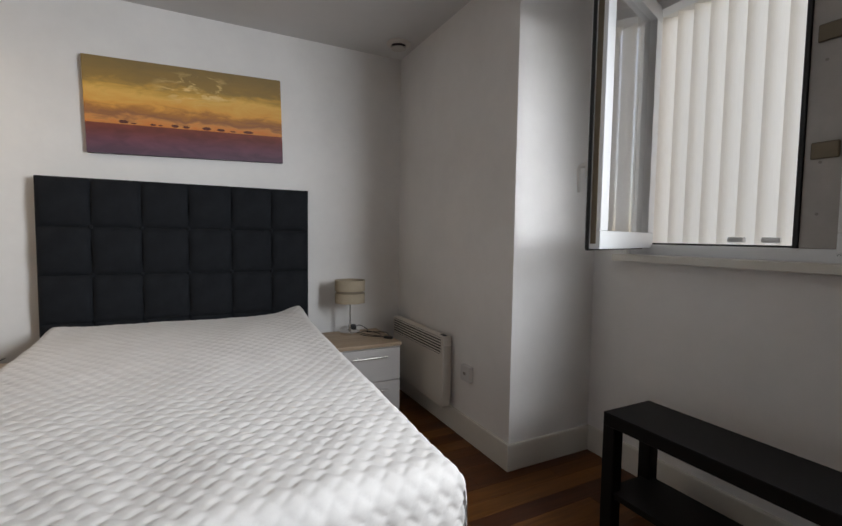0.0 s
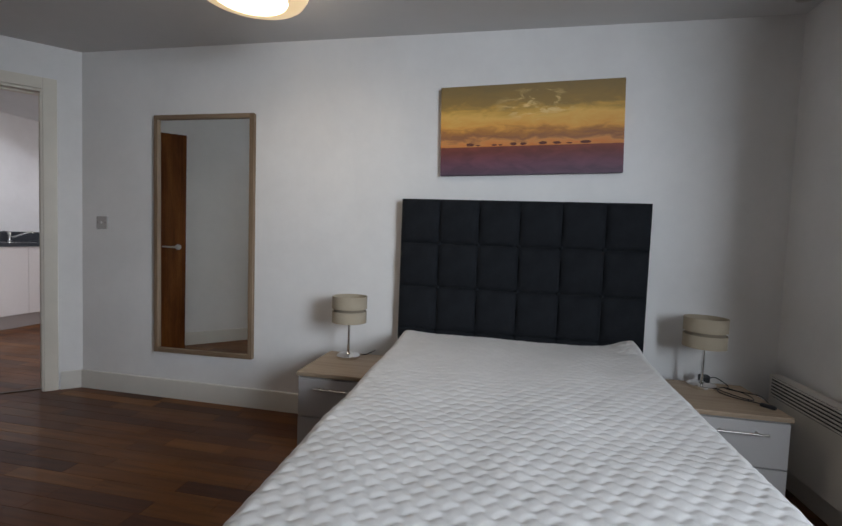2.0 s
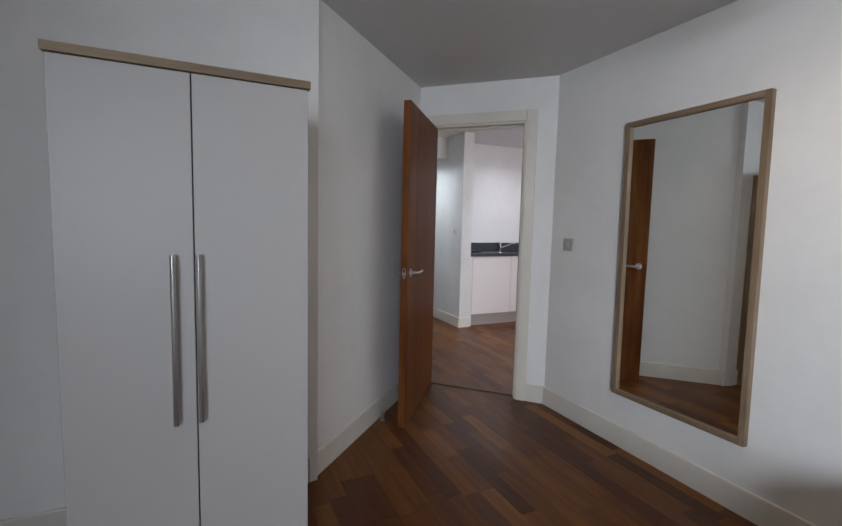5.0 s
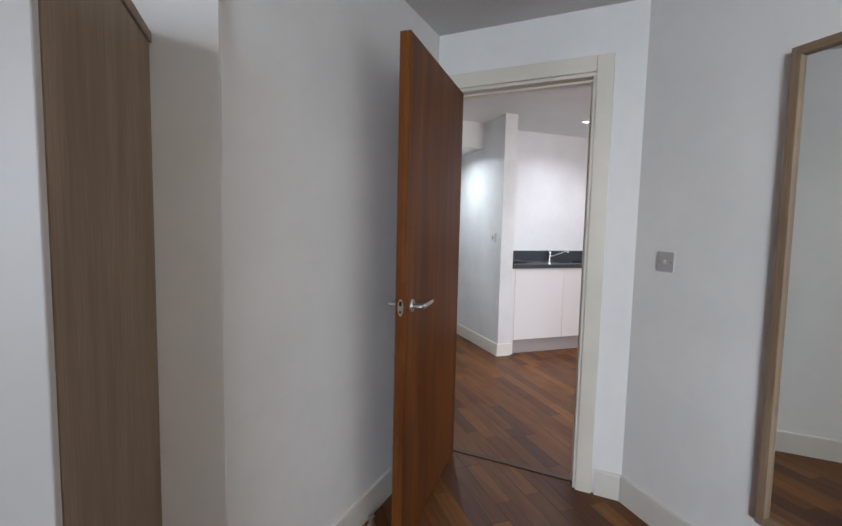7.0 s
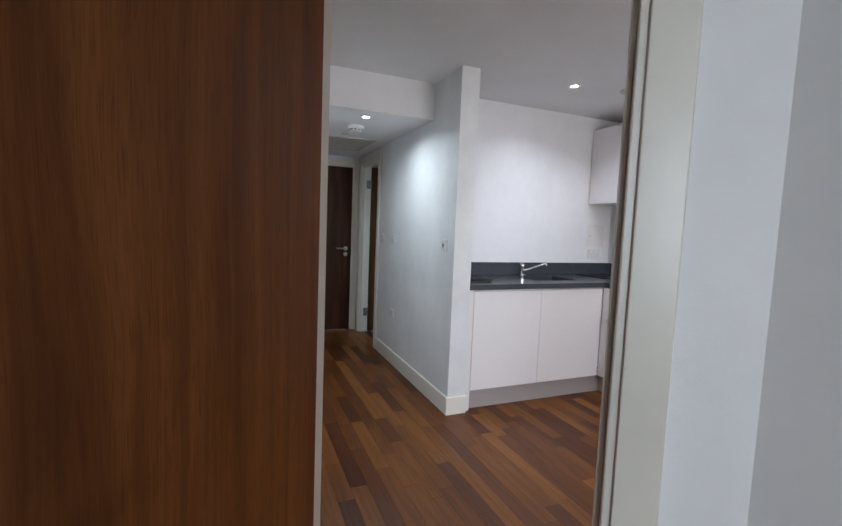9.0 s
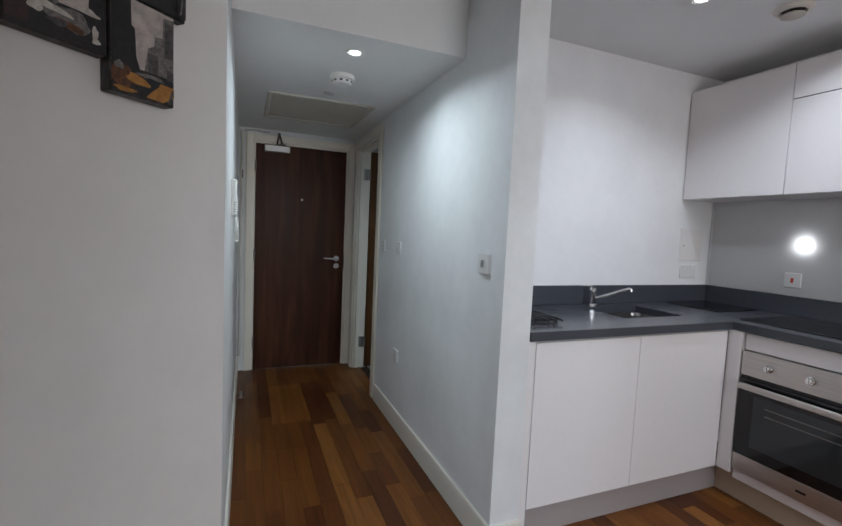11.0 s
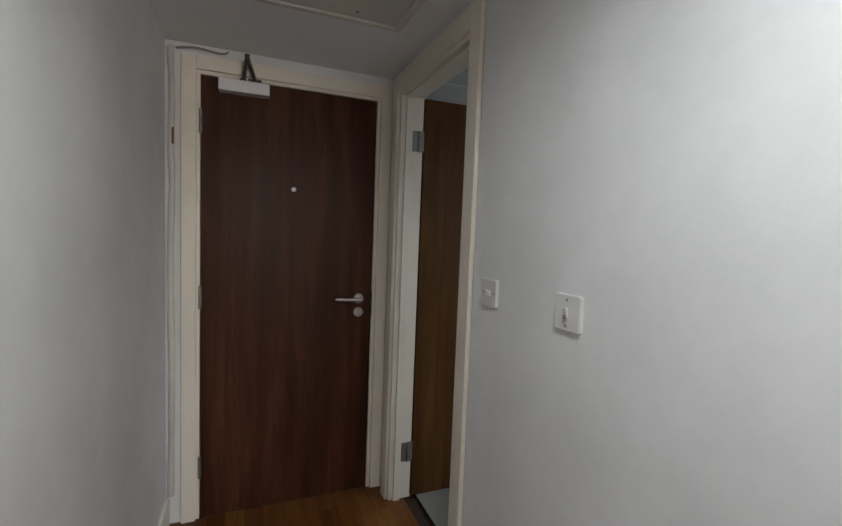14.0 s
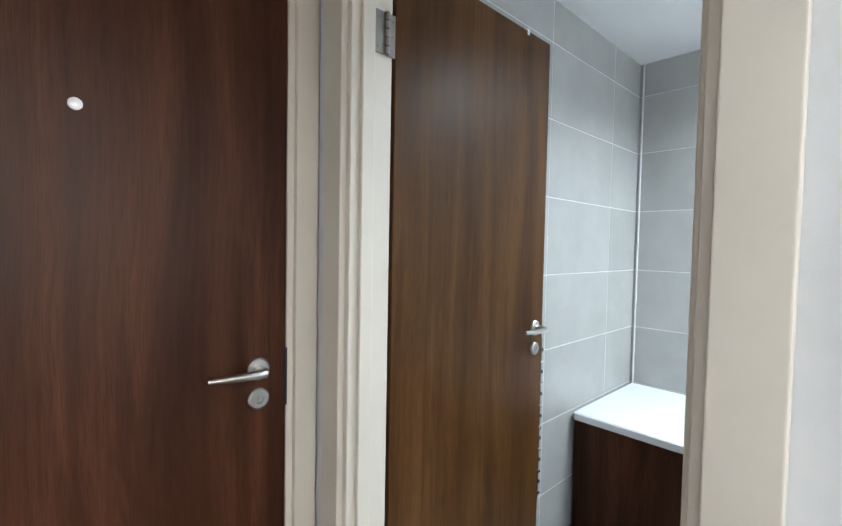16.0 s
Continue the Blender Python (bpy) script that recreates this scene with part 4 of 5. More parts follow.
def sash(name, w, h, at, label):
    """A sash: rails, stiles, pane and seal; local x from the hinge, y its thickness."""
    s = part(name, rbox(0, 0, 0, w, 0.062, 0.068, 0.004, 2), UPVC, win, label, at)
    for b in ((0, 0, h - 0.068, w, 0.062, h), (0, 0, 0.068, 0.068, 0.062, h - 0.068), (w - 0.068, 0, 0.068, w, 0.062, h - 0.068)):
        part("sash_rail", rbox(*b, 0.004, 2), UPVC, s)
    part("pane", box(0.06, 0.026, 0.06, w - 0.06, 0.036, h - 0.06), PANE, s).visible_shadow = False
    part("sash_seal", box(w - 0.001, 0.008, 0.0, w + 0.005, 0.02, h), SEAL, s)
    part("sash_seal", box(0.0, 0.008, -0.006, w, 0.02, 0.0), SEAL, s)
    part("lock_strip", rbox(w - 0.0005, 0.026, 0.02, w + 0.003, 0.046, h - 0.02, 0.0005, 1), BRONZE, s, "worn brass lock strip")
    return s


s1 = sash("sash", 0.575, wh - 0.06, Matrix.Translation((0.020, -0.045, 0.030)) @ Matrix.Rotation(radians(198), 4, "Z"), "open white sash")
bm = rbox(0.525, -0.016, 0.265, 0.555, 0.0, 0.34, 0.004, 2)
add_tube(bm, looped([(0.54, -0.014, 0.315), (0.54, -0.036, 0.315), (0.54, -0.044, 0.295), (0.54, -0.040, 0.215)], 4), [0.009] * 12 + [0.007], 10)
part("window_handle", bm, WHITE_PLASTIC, s1, "white window handle")
s2 = sash("sash", 0.80, wh - 0.06, Matrix.Translation((0.012, -0.758, 0.03)) @ Matrix.Rotation(radians(-90), 4, "Z") @ Matrix.Diagonal((1, 1, 1, 1)), "closed white sash")

# vertical blind outside the opening
mbl, N_, L_, b_ = material("cream_blind_fabric")
nv = noise_tex(N_, L_, coords(N_, L_, (300, 300, 12)), 1.0, 3)
L_.new(ramp(N_, L_, nv, [(0.3, (0.76, 0.71, 0.63)), (0.7, (0.85, 0.81, 0.74))]), b_.inputs["Base Color"])
set_in(b_, Roughness=0.8)
trn = N_.new("ShaderNodeBsdfTranslucent")
trn.inputs[0].default_value = (0.89, 0.86, 0.81, 1)
ms = N_.new("ShaderNodeMixShader")
ms.inputs[0].default_value = 0.68
L_.new(b_.outputs[0], ms.inputs[1])
L_.new(trn.outputs[0], ms.inputs[2])
L_.new(ms.outputs[0], N_["Material Output"].inputs[0])
bl = thing("vertical_blind", "cream fabric vertical blind hanging in the window", "blind", pose(0.72, -1.36, 1.00))
part("headrail", rbox(-0.02, -2.70, 1.28, 0.02, 0.05, 1.315, 0.003, 1), WHITE_PLASTIC, bl)
first = None
for i in range(36):
    y = -0.02 - i * 0.073
    if first is None:
        bm = bmesh.new()
        g = []
        for k in range(9):
            a = -1 + 2 * k / 8
            g.append([bm.verts.new((0.012 * (1 - a * a), 0.0445 * a, z)) for z in (0.0, 1.28)])
        for a, b in zip(g, g[1:]):
            bm.faces.new((a[0], b[0], b[1], a[1]))
        first = part("slat", bm, mbl, bl, "", pose(0, y, 0, 0, 0, 38))
    else:
        ob = new("slat", first.data)
        ob.matrix_basis, ob.parent = pose(0, y, 0, 0, 0, 38 + 3 * math.sin(i * 2.1)), bl
for i in (4, 6):
    part("slat_weight", rbox(-0.01, -0.03, 0, 0.01, 0.03, 0.02, 0.003, 1), WHITE_PLASTIC, bl, "", pose(-0.10, -0.30 - 0.06 * i, 0.092))

# ---- hall ----
h = plate("hall_switch", "white single switch with a cord dimple on the hall wall", "switch", pose(-7.912, 0.60, 1.210), kind="vertical")
part("rocker_mark", moved(box(-0.0045, -0.0070, -0.0125, 0.0045, -0.004, -0.0095), Matrix.Translation((0, -0.0105, 0))), GREY_METAL, h)
part("rocker_mark", moved(box(-0.0045, -0.0066, -0.0070, 0.0045, -0.004, -0.0050), Matrix.Translation((0, -0.0105, 0))), GREY_METAL, h)
h = plate("double_switch", "white two-gang light switch beside the bathroom door", "switch", pose(-8.262, 0.60, 1.207), n=2)
sp = plate("sensor_plate", "raised white plate with a grey centre button", "switch", pose(-6.775, 0.60, 1.206), t=0.013, kind="none")
part("button", moved(rbox(-0.009, -0.006, -0.016, 0.009, 0, 0.016, 0.002, 2), Matrix.Translation((0, -0.013, 0))), plain("grey_button", (0.28, 0.28, 0.28), 0.4), sp)
part("button_slot", moved(box(-0.004, -0.0068, -0.003, 0.004, -0.006, 0.001), Matrix.Translation((0, -0.013, 0))), BLACK, sp)
so = plate("wall_socket", "white telephone socket low on the hall wall", "socket", pose(-7.885, 0.60, 0.483), kind="none")
part("insert", moved(rbox(-0.013, -0.003, -0.017, 0.013, 0, 0.017, 0.001, 1), Matrix.Translation((0, -0.010, 0))), plain("socket_grey", (0.50, 0.50, 0.49), 0.4), so)

# entry phone
INTER = plain("phone_white", (0.80, 0.80, 0.78), 0.35)
ip = thing("entry_phone", "white video entry phone with a looped coiled cord", "intercom", pose(-7.295, -0.42, 1.366, 0, 0, 180))
PW, PT, PH = 0.125, 0.026, 0.160
part("wall_bracket", rbox(0.006, -0.012, -0.004, PW - 0.006, 0.0, PH + 0.002, 0.003, 2), INTER, ip)
pb = part("phone_body", rbox(0, -PT, 0, PW, -0.010, PH, 0.005, 3), INTER, ip)
part("screen", rbox(0.022, -PT - 0.0015, 0.092, 0.085, -PT + 0.001, 0.146, 0.001, 1), BLACK, ip, "small dark screen")
part("speaker_mark", box(0.045, -PT - 0.0008, 0.082, 0.066, -PT, 0.085), GREY_METAL, ip)
SLOT = plain("slot_dark", (0.05, 0.05, 0.05), 0.6)
for k in range(5):
    part("speaker_slot", box(-0.0008, -PT + 0.002, 0.014 + 0.0105 * k, 0.0005, -0.0125, 0.0165 + 0.0105 * k), SLOT, pb)
for bx in (0.035, 0.065):
    for bz in (0.020, 0.042):
        part("button", rbox(bx - 0.008, -PT - 0.002, bz - 0.005, bx + 0.008, -PT, bz + 0.005, 0.0015, 2), WHITE_PLASTIC, ip)
down = [(0.040 + 0.009 * math.cos(k * 0.85), -0.024 + 0.009 * math.sin(k * 0.85), -0.012 - 0.00085 * k) for k in range(130)]
turn = [(0.040 + 0.010 * (1 - math.cos(a)), -0.024, -0.124 - 0.010 * math.sin(a)) for a in (math.pi * k / 8 for k in range(1, 8))]
up = [(0.064 + 0.009 * math.cos(k * 0.85), -0.024 + 0.009 * math.sin(k * 0.85), -0.122 + 0.00085 * k) for k in range(128)]
part("coiled_cord", tube([(0.040, -0.024, 0.002)] + down + turn + up + [(0.072, -0.022, -0.006), (0.076, -0.020, 0.004)], 0.0021, 6), INTER, ip, "white coiled cord in a loop")

# downlights, smoke alarm, sensor, hatch
def downlight(x, y, z, col, label):
    t = thing("downlight", label, "downlight", pose(x, y, z), "ceiling downlights")
    part("bezel", lathe([(0.027, 0), (0.046, 0), (0.046, -0.003), (0.040, -0.006), (0.027, -0.003)], 36, True), WHITE_PLASTIC, t)
    part("lamp_face", lathe([(0, -0.0015), (0.027, -0.0015), (0.027, -0.0005), (0, -0.0005)], 30), glow("lit_downlight", col, 14.0), t, "lit lamp face")
    return t


downlight(-7.25, 0.11, CH, (0.95, 1.0, 0.98), "lit recessed downlight in the hall ceiling")
# first two are seen; the other two are added beyond the view
for dx, dy in ((-6.59, 1.53), (-6.27, 1.96), (-5.30, 0.95), (-5.2, 1.95)):
    downlight(dx, dy, CL, (1.0, 0.96, 0.93), "lit recessed downlight in the kitchen ceiling")
ceiling_valve(-6.465, 1.965, CL, "round air valve in the kitchen ceiling")
al = thing("smoke_alarm", "white round smoke alarm on the hall ceiling", "smoke alarm", pose(-7.60, 0.122, CH))
part("base_ring", lathe([(0, 0), (0.064, 0), (0.066, -0.006), (0.066, -0.022), (0.059, -0.026), (0, -0.026)], 40), WHITE_PLASTIC, al)
part("sensor_cap", lathe([(0, -0.026), (0.053, -0.026), (0.053, -0.040), (0.045, -0.048), (0, -0.050)], 40), WHITE_PLASTIC, al)
for k in range(10):
    a = 2 * math.pi * k / 10
    part("vent_slot", moved(box(-0.008, -0.002, -0.039, 0.008, 0.001, -0.030), Matrix.Rotation(a, 4, "Z") @ Matrix.Translation((0, -0.0525, 0))), plain("alarm_slot", (0.06, 0.06, 0.06), 0.7), al)
tagged(part("ceiling_sensor", lathe([(0, 0), (0.036, 0), (0.036, -0.004), (0.030, -0.008), (0, -0.009)], 36), plain("sensor_grey", (0.55, 0.55, 0.53), 0.5), None, "", pose(-7.945, 0.110, CH)), "round grey-white cover disc on the hall ceiling", "sensor")
ha = thing("ceiling_hatch", "beige-white access hatch in the hall ceiling", "hatch", pose(-8.43, 0.105, CH))
HATCH = paint("hatch_paint", (0.60, 0.57, 0.51), 0.55, 0.06, 0.1)
part("panel", rbox(-0.315, -0.315, -0.006, 0.315, 0.315, -0.001, 0.002, 1), HATCH, ha)
for b in ((-0.345, -0.345, -0.012, 0.345, -0.318, 0), (-0.345, 0.318, -0.012, 0.345, 0.345, 0), (-0.345, -0.318, -0.012, -0.318, 0.318, 0), (0.318, -0.318, -0.012, 0.345, 0.318, 0)):
    part("edge_trim", rbox(*b, 0.003, 1), HATCH, ha)
for y in (-0.15, 0.16):
    part("lock", moved(lathe([(0, -0.008), (0.006, -0.007), (0.006, 0)], 12), Matrix.Translation((-0.27, y, 0))), BLACK, ha)

# old cable groove and filler beside the entrance frame
FILL = paint("rough_filler", (0.66, 0.64, 0.60), 0.85, 0.12, 0.9)
bm = tube(looped([(-9.296, -0.398, 2.13), (-9.297, -0.392, 1.9), (-9.295, -0.396, 1.7), (-9.297, -0.392, 1.55), (-9.296, -0.398, 1.2), (-9.297, -0.394, 0.7), (-9.296, -0.398, 0.14)], 6), [0.013 + 0.0016 * math.sin(k * 1.3) * math.sin(k * 0.37 + 1) for k in range(37)], 8)
tagged(part("cable_cover", bm, FILL, None), "rough filled cable groove beside the door frame", "cable")
tagged(part("cable", tube(looped([(-9.288, -0.375, 2.125), (-9.287, -0.30, 2.138), (-9.288, -0.20, 2.130), (-9.28, -0.17, 2.140)], 6), 0.0036, 8), GREY_METAL, None), "short grey cable end above the entrance door", "cable")
bm = rbox(-9.299, -0.392, 1.72, -9.281, -0.383, 1.79, 0.002, 2)
tagged(part("broken_bracket", bm, plain("rust_brown", (0.16, 0.08, 0.05), 0.7), None), "small brown broken bracket beside the door frame", "bracket")

# canvas prints: one cluster of city pictures
def city_print(name, seed, warm):
    m, N, L, b = material(name)
    v = coords(N, L)
    mp = N.new("ShaderNodeMapping")
    mp.inputs["Location"].default_value = (seed, seed * 2, seed)
    mp.inputs["Scale"].default_value = (22, 22, 16)
    L.new(v, mp.inputs[0])
    n1 = noise_tex(N, L, mp.outputs[0], 1.0, 5, 0.7, 0.8)
    n2 = noise_tex(N, L, mp.outputs[0], 2.7, 4, 0.6, 0.4)
    c = ramp(N, L, n1, [(0.40, (0.008, 0.008, 0.009)), (0.52, (0.022, 0.020, 0.020)), (0.64, (0.09, 0.08, 0.075)), (0.76, (0.26, 0.235, 0.22))])
    c = mix_col(N, L, ramp(N, L, n2, [(0.56, (0, 0, 0)), (0.64, (warm, warm, warm))]), c, (0.30, 0.13, 0.025))
    L.new(c, b.inputs["Base Color"])
    set_in(b, Roughness=0.45)
    return m


def printed(name, col, low, scale=70.0):
    """Printed ink on canvas weave: blotches between two tones."""
    m, N, L, b = material(name)
    v = coords(N, L)
    n = noise_tex(N, L, v, scale, 5, 0.65, 0.6)
    L.new(ramp(N, L, n, [(0.34, low), (0.66, col)]), b.inputs["Base Color"])
    set_in(b, Roughness=0.5)
    bump(N, L, b, noise_tex(N, L, v, 1500, 2), 0.2, 0.0005)
    return m


INK = printed("print_black", (0.020, 0.019, 0.020), (0.007, 0.007, 0.008))
SMOKE = printed("print_grey", (0.110, 0.100, 0.098), (0.030, 0.028, 0.028))
HAZE = printed("print_pale_sky", (0.60, 0.53, 0.49), (0.34, 0.30, 0.28), 30)
FOG = printed("print_mid_grey", (0.24, 0.215, 0.205), (0.08, 0.072, 0.07), 90)
TAXI = printed("print_taxi_yellow", (0.52, 0.25, 0.045), (0.30, 0.12, 0.02), 40)
RUST = printed("print_rust", (0.20, 0.075, 0.025), (0.05, 0.020, 0.010), 60)
CHALK = printed("print_white", (0.66, 0.62, 0.56), (0.42, 0.38, 0.34), 60)
MAROON = printed("print_maroon", (0.050, 0.022, 0.022), (0.022, 0.011, 0.012), 60)


def blob(cx, cz, sw, sh, turn=0.0, n=16):
    """An uneven round outline."""
    out = []
    for k in range(n):
        a = 2 * math.pi * k / n
        r = 1 + 0.14 * math.sin(3 * a + cx * 40) + 0.08 * math.sin(5 * a + cz * 30)
        x, z = sw / 2 * r * math.cos(a), sh / 2 * r * math.sin(a)
        out.append((cx + x * math.cos(turn) - z * math.sin(turn), cz + x * math.sin(turn) + z * math.cos(turn)))
    return out


def quad(x0, z0, x1, z1):
    return [(x0, z0), (x1, z0), (x1, z1), (x0, z1)]


def stroke(x0, z0, x1, z1, t):
    dx, dz = x1 - x0, z1 - z0
    s = t / 2 / math.hypot(dx, dz)
    return [(x0 + dz * s, z0 - dx * s), (x1 + dz * s, z1 - dx * s), (x1 - dz * s, z1 + dx * s), (x0 - dz * s, z0 + dx * s)]


def canvas_print(x, z, w, h, depth, mat, label, shapes):
    """On the 45 degree wall; x is the world x of its middle. shapes: outlines in shares of the print, with their ink, from the back forwards."""
    base = Vector((x, -7.12 - x, z)) + Vector((S, S, 0)) * 0.001
    t = thing("canvas_print", label, "picture", Matrix.Translation(base) @ Matrix.Rotation(radians(135), 4, "Z"), "city canvas prints")
    part("canvas", rbox(-w / 2, -depth, -h / 2, w / 2, 0, h / 2, 0.002, 1), mat, t)
    for i, (pts, ink) in enumerate(shapes):
        bm = bmesh.new()
        f = bm.faces.new([bm.verts.new((max(-0.485, min(0.485, a)) * w, -depth - 0.0003 * (i + 1), max(-0.485, min(0.485, b)) * h)) for a, b in pts])
        f.normal_update()
        if f.normal.y > 0:
            f.normal_flip()
        part("printed_shape", bm, ink, t)
    return t


rp = random.Random(8)
skyline = []
sx_ = -0.5
while sx_ < 0.36:
    wd = 0.03 + 0.04 * rp.random()
    top = 0.26 + 0.20 * rp.random()
    skyline += [(sx_, top), (sx_ + wd, top), (sx_ + wd, 0.22 + 0.06 * rp.random())]
    sx_ += wd + 0.012
canvas_print(-6.384, 1.965, 0.165, 0.20, 0.030, city_print("night_street_print", 3.1, 0.8), "dark night street canvas print",
             [(quad(-0.05, 0.0, 0.10, 0.49), SMOKE), (quad(0.22, 0.05, 0.36, 0.49), SMOKE), (blob(-0.38, -0.12, 0.2, 0.22), RUST), (stroke(-0.45, -0.18, 0.05, -0.28, 0.014), CHALK), (stroke(-0.40, -0.10, -0.1, -0.16, 0.016), TAXI),
              (blob(-0.2, -0.36, 0.22, 0.10, -0.2), RUST), (blob(0.24, -0.36, 0.36, 0.13, -0.25), TAXI), (blob(0.38, -0.18, 0.07, 0.07), TAXI), (blob(0.40, -0.42, 0.14, 0.08), RUST)])
canvas_print(-6.362, 1.782, 0.195, 0.150, 0.034, city_print("blurred_traffic_print", 7.7, 0.1), "canvas print of blurred traffic in grey and black",
             [(quad(-0.49, -0.49, 0.49, 0.49), INK), (blob(0.02, 0.22, 0.50, 0.40, -0.15), HAZE), (quad(0.0, 0.02, 0.30, 0.36), HAZE), (quad(-0.48, -0.42, -0.28, 0.28), MAROON), (blob(-0.05, 0.12, 0.10, 0.30), FOG),
              (blob(0.10, -0.16, 0.46, 0.30, -0.2), FOG), (blob(-0.10, -0.08, 0.46, 0.10, -0.15), CHALK), (blob(0.24, 0.06, 0.36, 0.10, -0.12), CHALK), (blob(-0.22, -0.14, 0.14, 0.16), CHALK), (blob(0.12, -0.26, 0.30, 0.10, -0.3), RUST),
              (blob(0.36, -0.22, 0.07, 0.20), CHALK), (blob(0.37, -0.34, 0.09, 0.09), CHALK), (blob(-0.02, -0.26, 0.2, 0.10), SMOKE)])
canvas_print(-6.512, 1.945, 0.187, 0.145, 0.030, city_print("bridge_print", 11.3, 0.1), "canvas print of a city bridge and traffic",
             [(quad(-0.49, 0.18, 0.49, 0.49), HAZE), ([(-0.5, 0.10)] + skyline + [(0.36, 0.10)], SMOKE), (quad(-0.49, 0.0, 0.49, 0.12), FOG)]
             + [(stroke(-0.46 + 0.085 * k, -0.02, -0.44 + 0.085 * k, 0.20, 0.018), INK) for k in range(9)]
             + [(stroke(-0.5, 0.24, 0.3, 0.04, 0.035), INK), (stroke(-0.5, 0.02, 0.3, -0.06, 0.04), INK), ([(-0.49, -0.49), (0.36, -0.49), (0.30, -0.08), (-0.49, -0.04)], INK), (blob(-0.10, -0.20, 0.28, 0.20, 0.1), TAXI), (blob(-0.05, -0.12, 0.16, 0.09), INK),
                (blob(0.12, -0.08, 0.16, 0.18), CHALK), (blob(0.12, -0.04, 0.09, 0.05), INK), (stroke(-0.4, -0.42, -0.2, -0.34, 0.02), CHALK), (quad(0.34, -0.46, 0.49, 0.46), INK), (blob(0.415, 0.22, 0.06, 0.24), HAZE), (stroke(0.40, -0.4, 0.44, 0.0, 0.02), FOG)])
canvas_print(-6.492, 1.752, 0.165, 0.235, 0.038, city_print("taxi_print", 17.9, 0.1), "dark city street canvas print with yellow taxis",
             [(quad(-0.49, -0.2, 0.49, 0.49), HAZE), ([(-0.49, -0.25), (-0.04, -0.25), (-0.12, -0.08), (-0.14, 0.20), (-0.19, 0.22), (-0.20, 0.49), (-0.49, 0.49)], INK), ([(0.0, -0.22), (0.06, 0.05), (0.16, 0.10), (0.17, 0.20), (0.30, 0.22), (0.31, 0.44), (0.49, 0.46), (0.49, -0.22)], FOG),
              (quad(0.33, 0.02, 0.49, 0.40), SMOKE), (quad(0.06, -0.20, 0.22, 0.0), SMOKE), (quad(-0.49, -0.49, 0.49, -0.20), INK), (blob(-0.34, -0.33, 0.34, 0.24), RUST), (blob(-0.38, -0.22, 0.14, 0.08), FOG), (blob(-0.10, -0.32, 0.36, 0.10, -0.1), TAXI),
              (blob(0.10, -0.25, 0.44, 0.05), FOG), (blob(0.18, -0.29, 0.36, 0.06), INK), ([(0.02, -0.47), (0.26, -0.28), (0.49, -0.29), (0.49, -0.40), (0.30, -0.48)], TAXI), (stroke(-0.02, -0.45, 0.22, -0.30, 0.05), INK), (stroke(0.40, -0.48, 0.47, -0.32, 0.05), SMOKE), (blob(-0.30, -0.45, 0.34, 0.05), TAXI), (quad(0.36, -0.22, 0.47, -0.12), SMOKE)])
canvas_print(-6.233, 1.725, 0.162, 0.225, 0.036, city_print("tower_print", 23.3, 0.1), "dark canvas print of a skyscraper and taxis",
             [(quad(-0.49, -0.10, 0.49, 0.49), HAZE), (quad(-0.30, -0.25, 0.45, 0.12), FOG), ([(-0.30, -0.05), (-0.27, 0.20), (-0.22, 0.28), (-0.17, 0.20), (-0.14, -0.05)], SMOKE), ([(0.05, -0.05), (0.09, 0.30), (0.12, 0.46), (0.18, 0.30), (0.24, -0.08)], INK), (blob(0.04, 0.14, 0.10, 0.18), SMOKE),
              (quad(-0.49, -0.25, -0.33, 0.02), SMOKE), (stroke(-0.32, -0.06, 0.1, 0.0, 0.02), CHALK), (stroke(0.1, 0.0, 0.46, -0.16, 0.02), CHALK), (stroke(-0.2, -0.14, 0.44, -0.22, 0.016), HAZE), (stroke(0.12, -0.02, 0.20, -0.24, 0.02), CHALK), (stroke(0.26, 0.2, 0.36, -0.2, 0.015), HAZE),
              ([(-0.49, -0.49), (0.49, -0.49), (0.49, -0.26), (-0.1, -0.20), (-0.49, -0.24)], INK), (blob(-0.08, -0.29, 0.44, 0.10), TAXI), (blob(0.02, -0.25, 0.20, 0.05), INK), (blob(0.22, -0.34, 0.3, 0.07), RUST), (stroke(-0.3, -0.40, 0.4, -0.44, 0.02), SMOKE)])
canvas_print(-6.268, 1.925, 0.140, 0.125, 0.030, city_print("pale_street_print", 29.9, 0.5), "pale grey and amber street canvas print",
             [(quad(-0.49, -0.49, 0.49, -0.30), FOG), (quad(-0.2, -0.30, 0.49, -0.05), RUST), (quad(0.1, -0.25, 0.45, 0.02), TAXI), (quad(-0.49, -0.28, -0.22, 0.1), SMOKE), (quad(-0.49, 0.1, 0.49, 0.49), FOG)])
canvas_print(-6.105, 1.775, 0.150, 0.215, 0.030, city_print("dark_alley_print", 37.1, 0.2), "dark alley canvas print", [(quad(-0.1, -0.2, 0.12, 0.45), SMOKE), (quad(0.2, -0.1, 0.3, 0.3), FOG)])

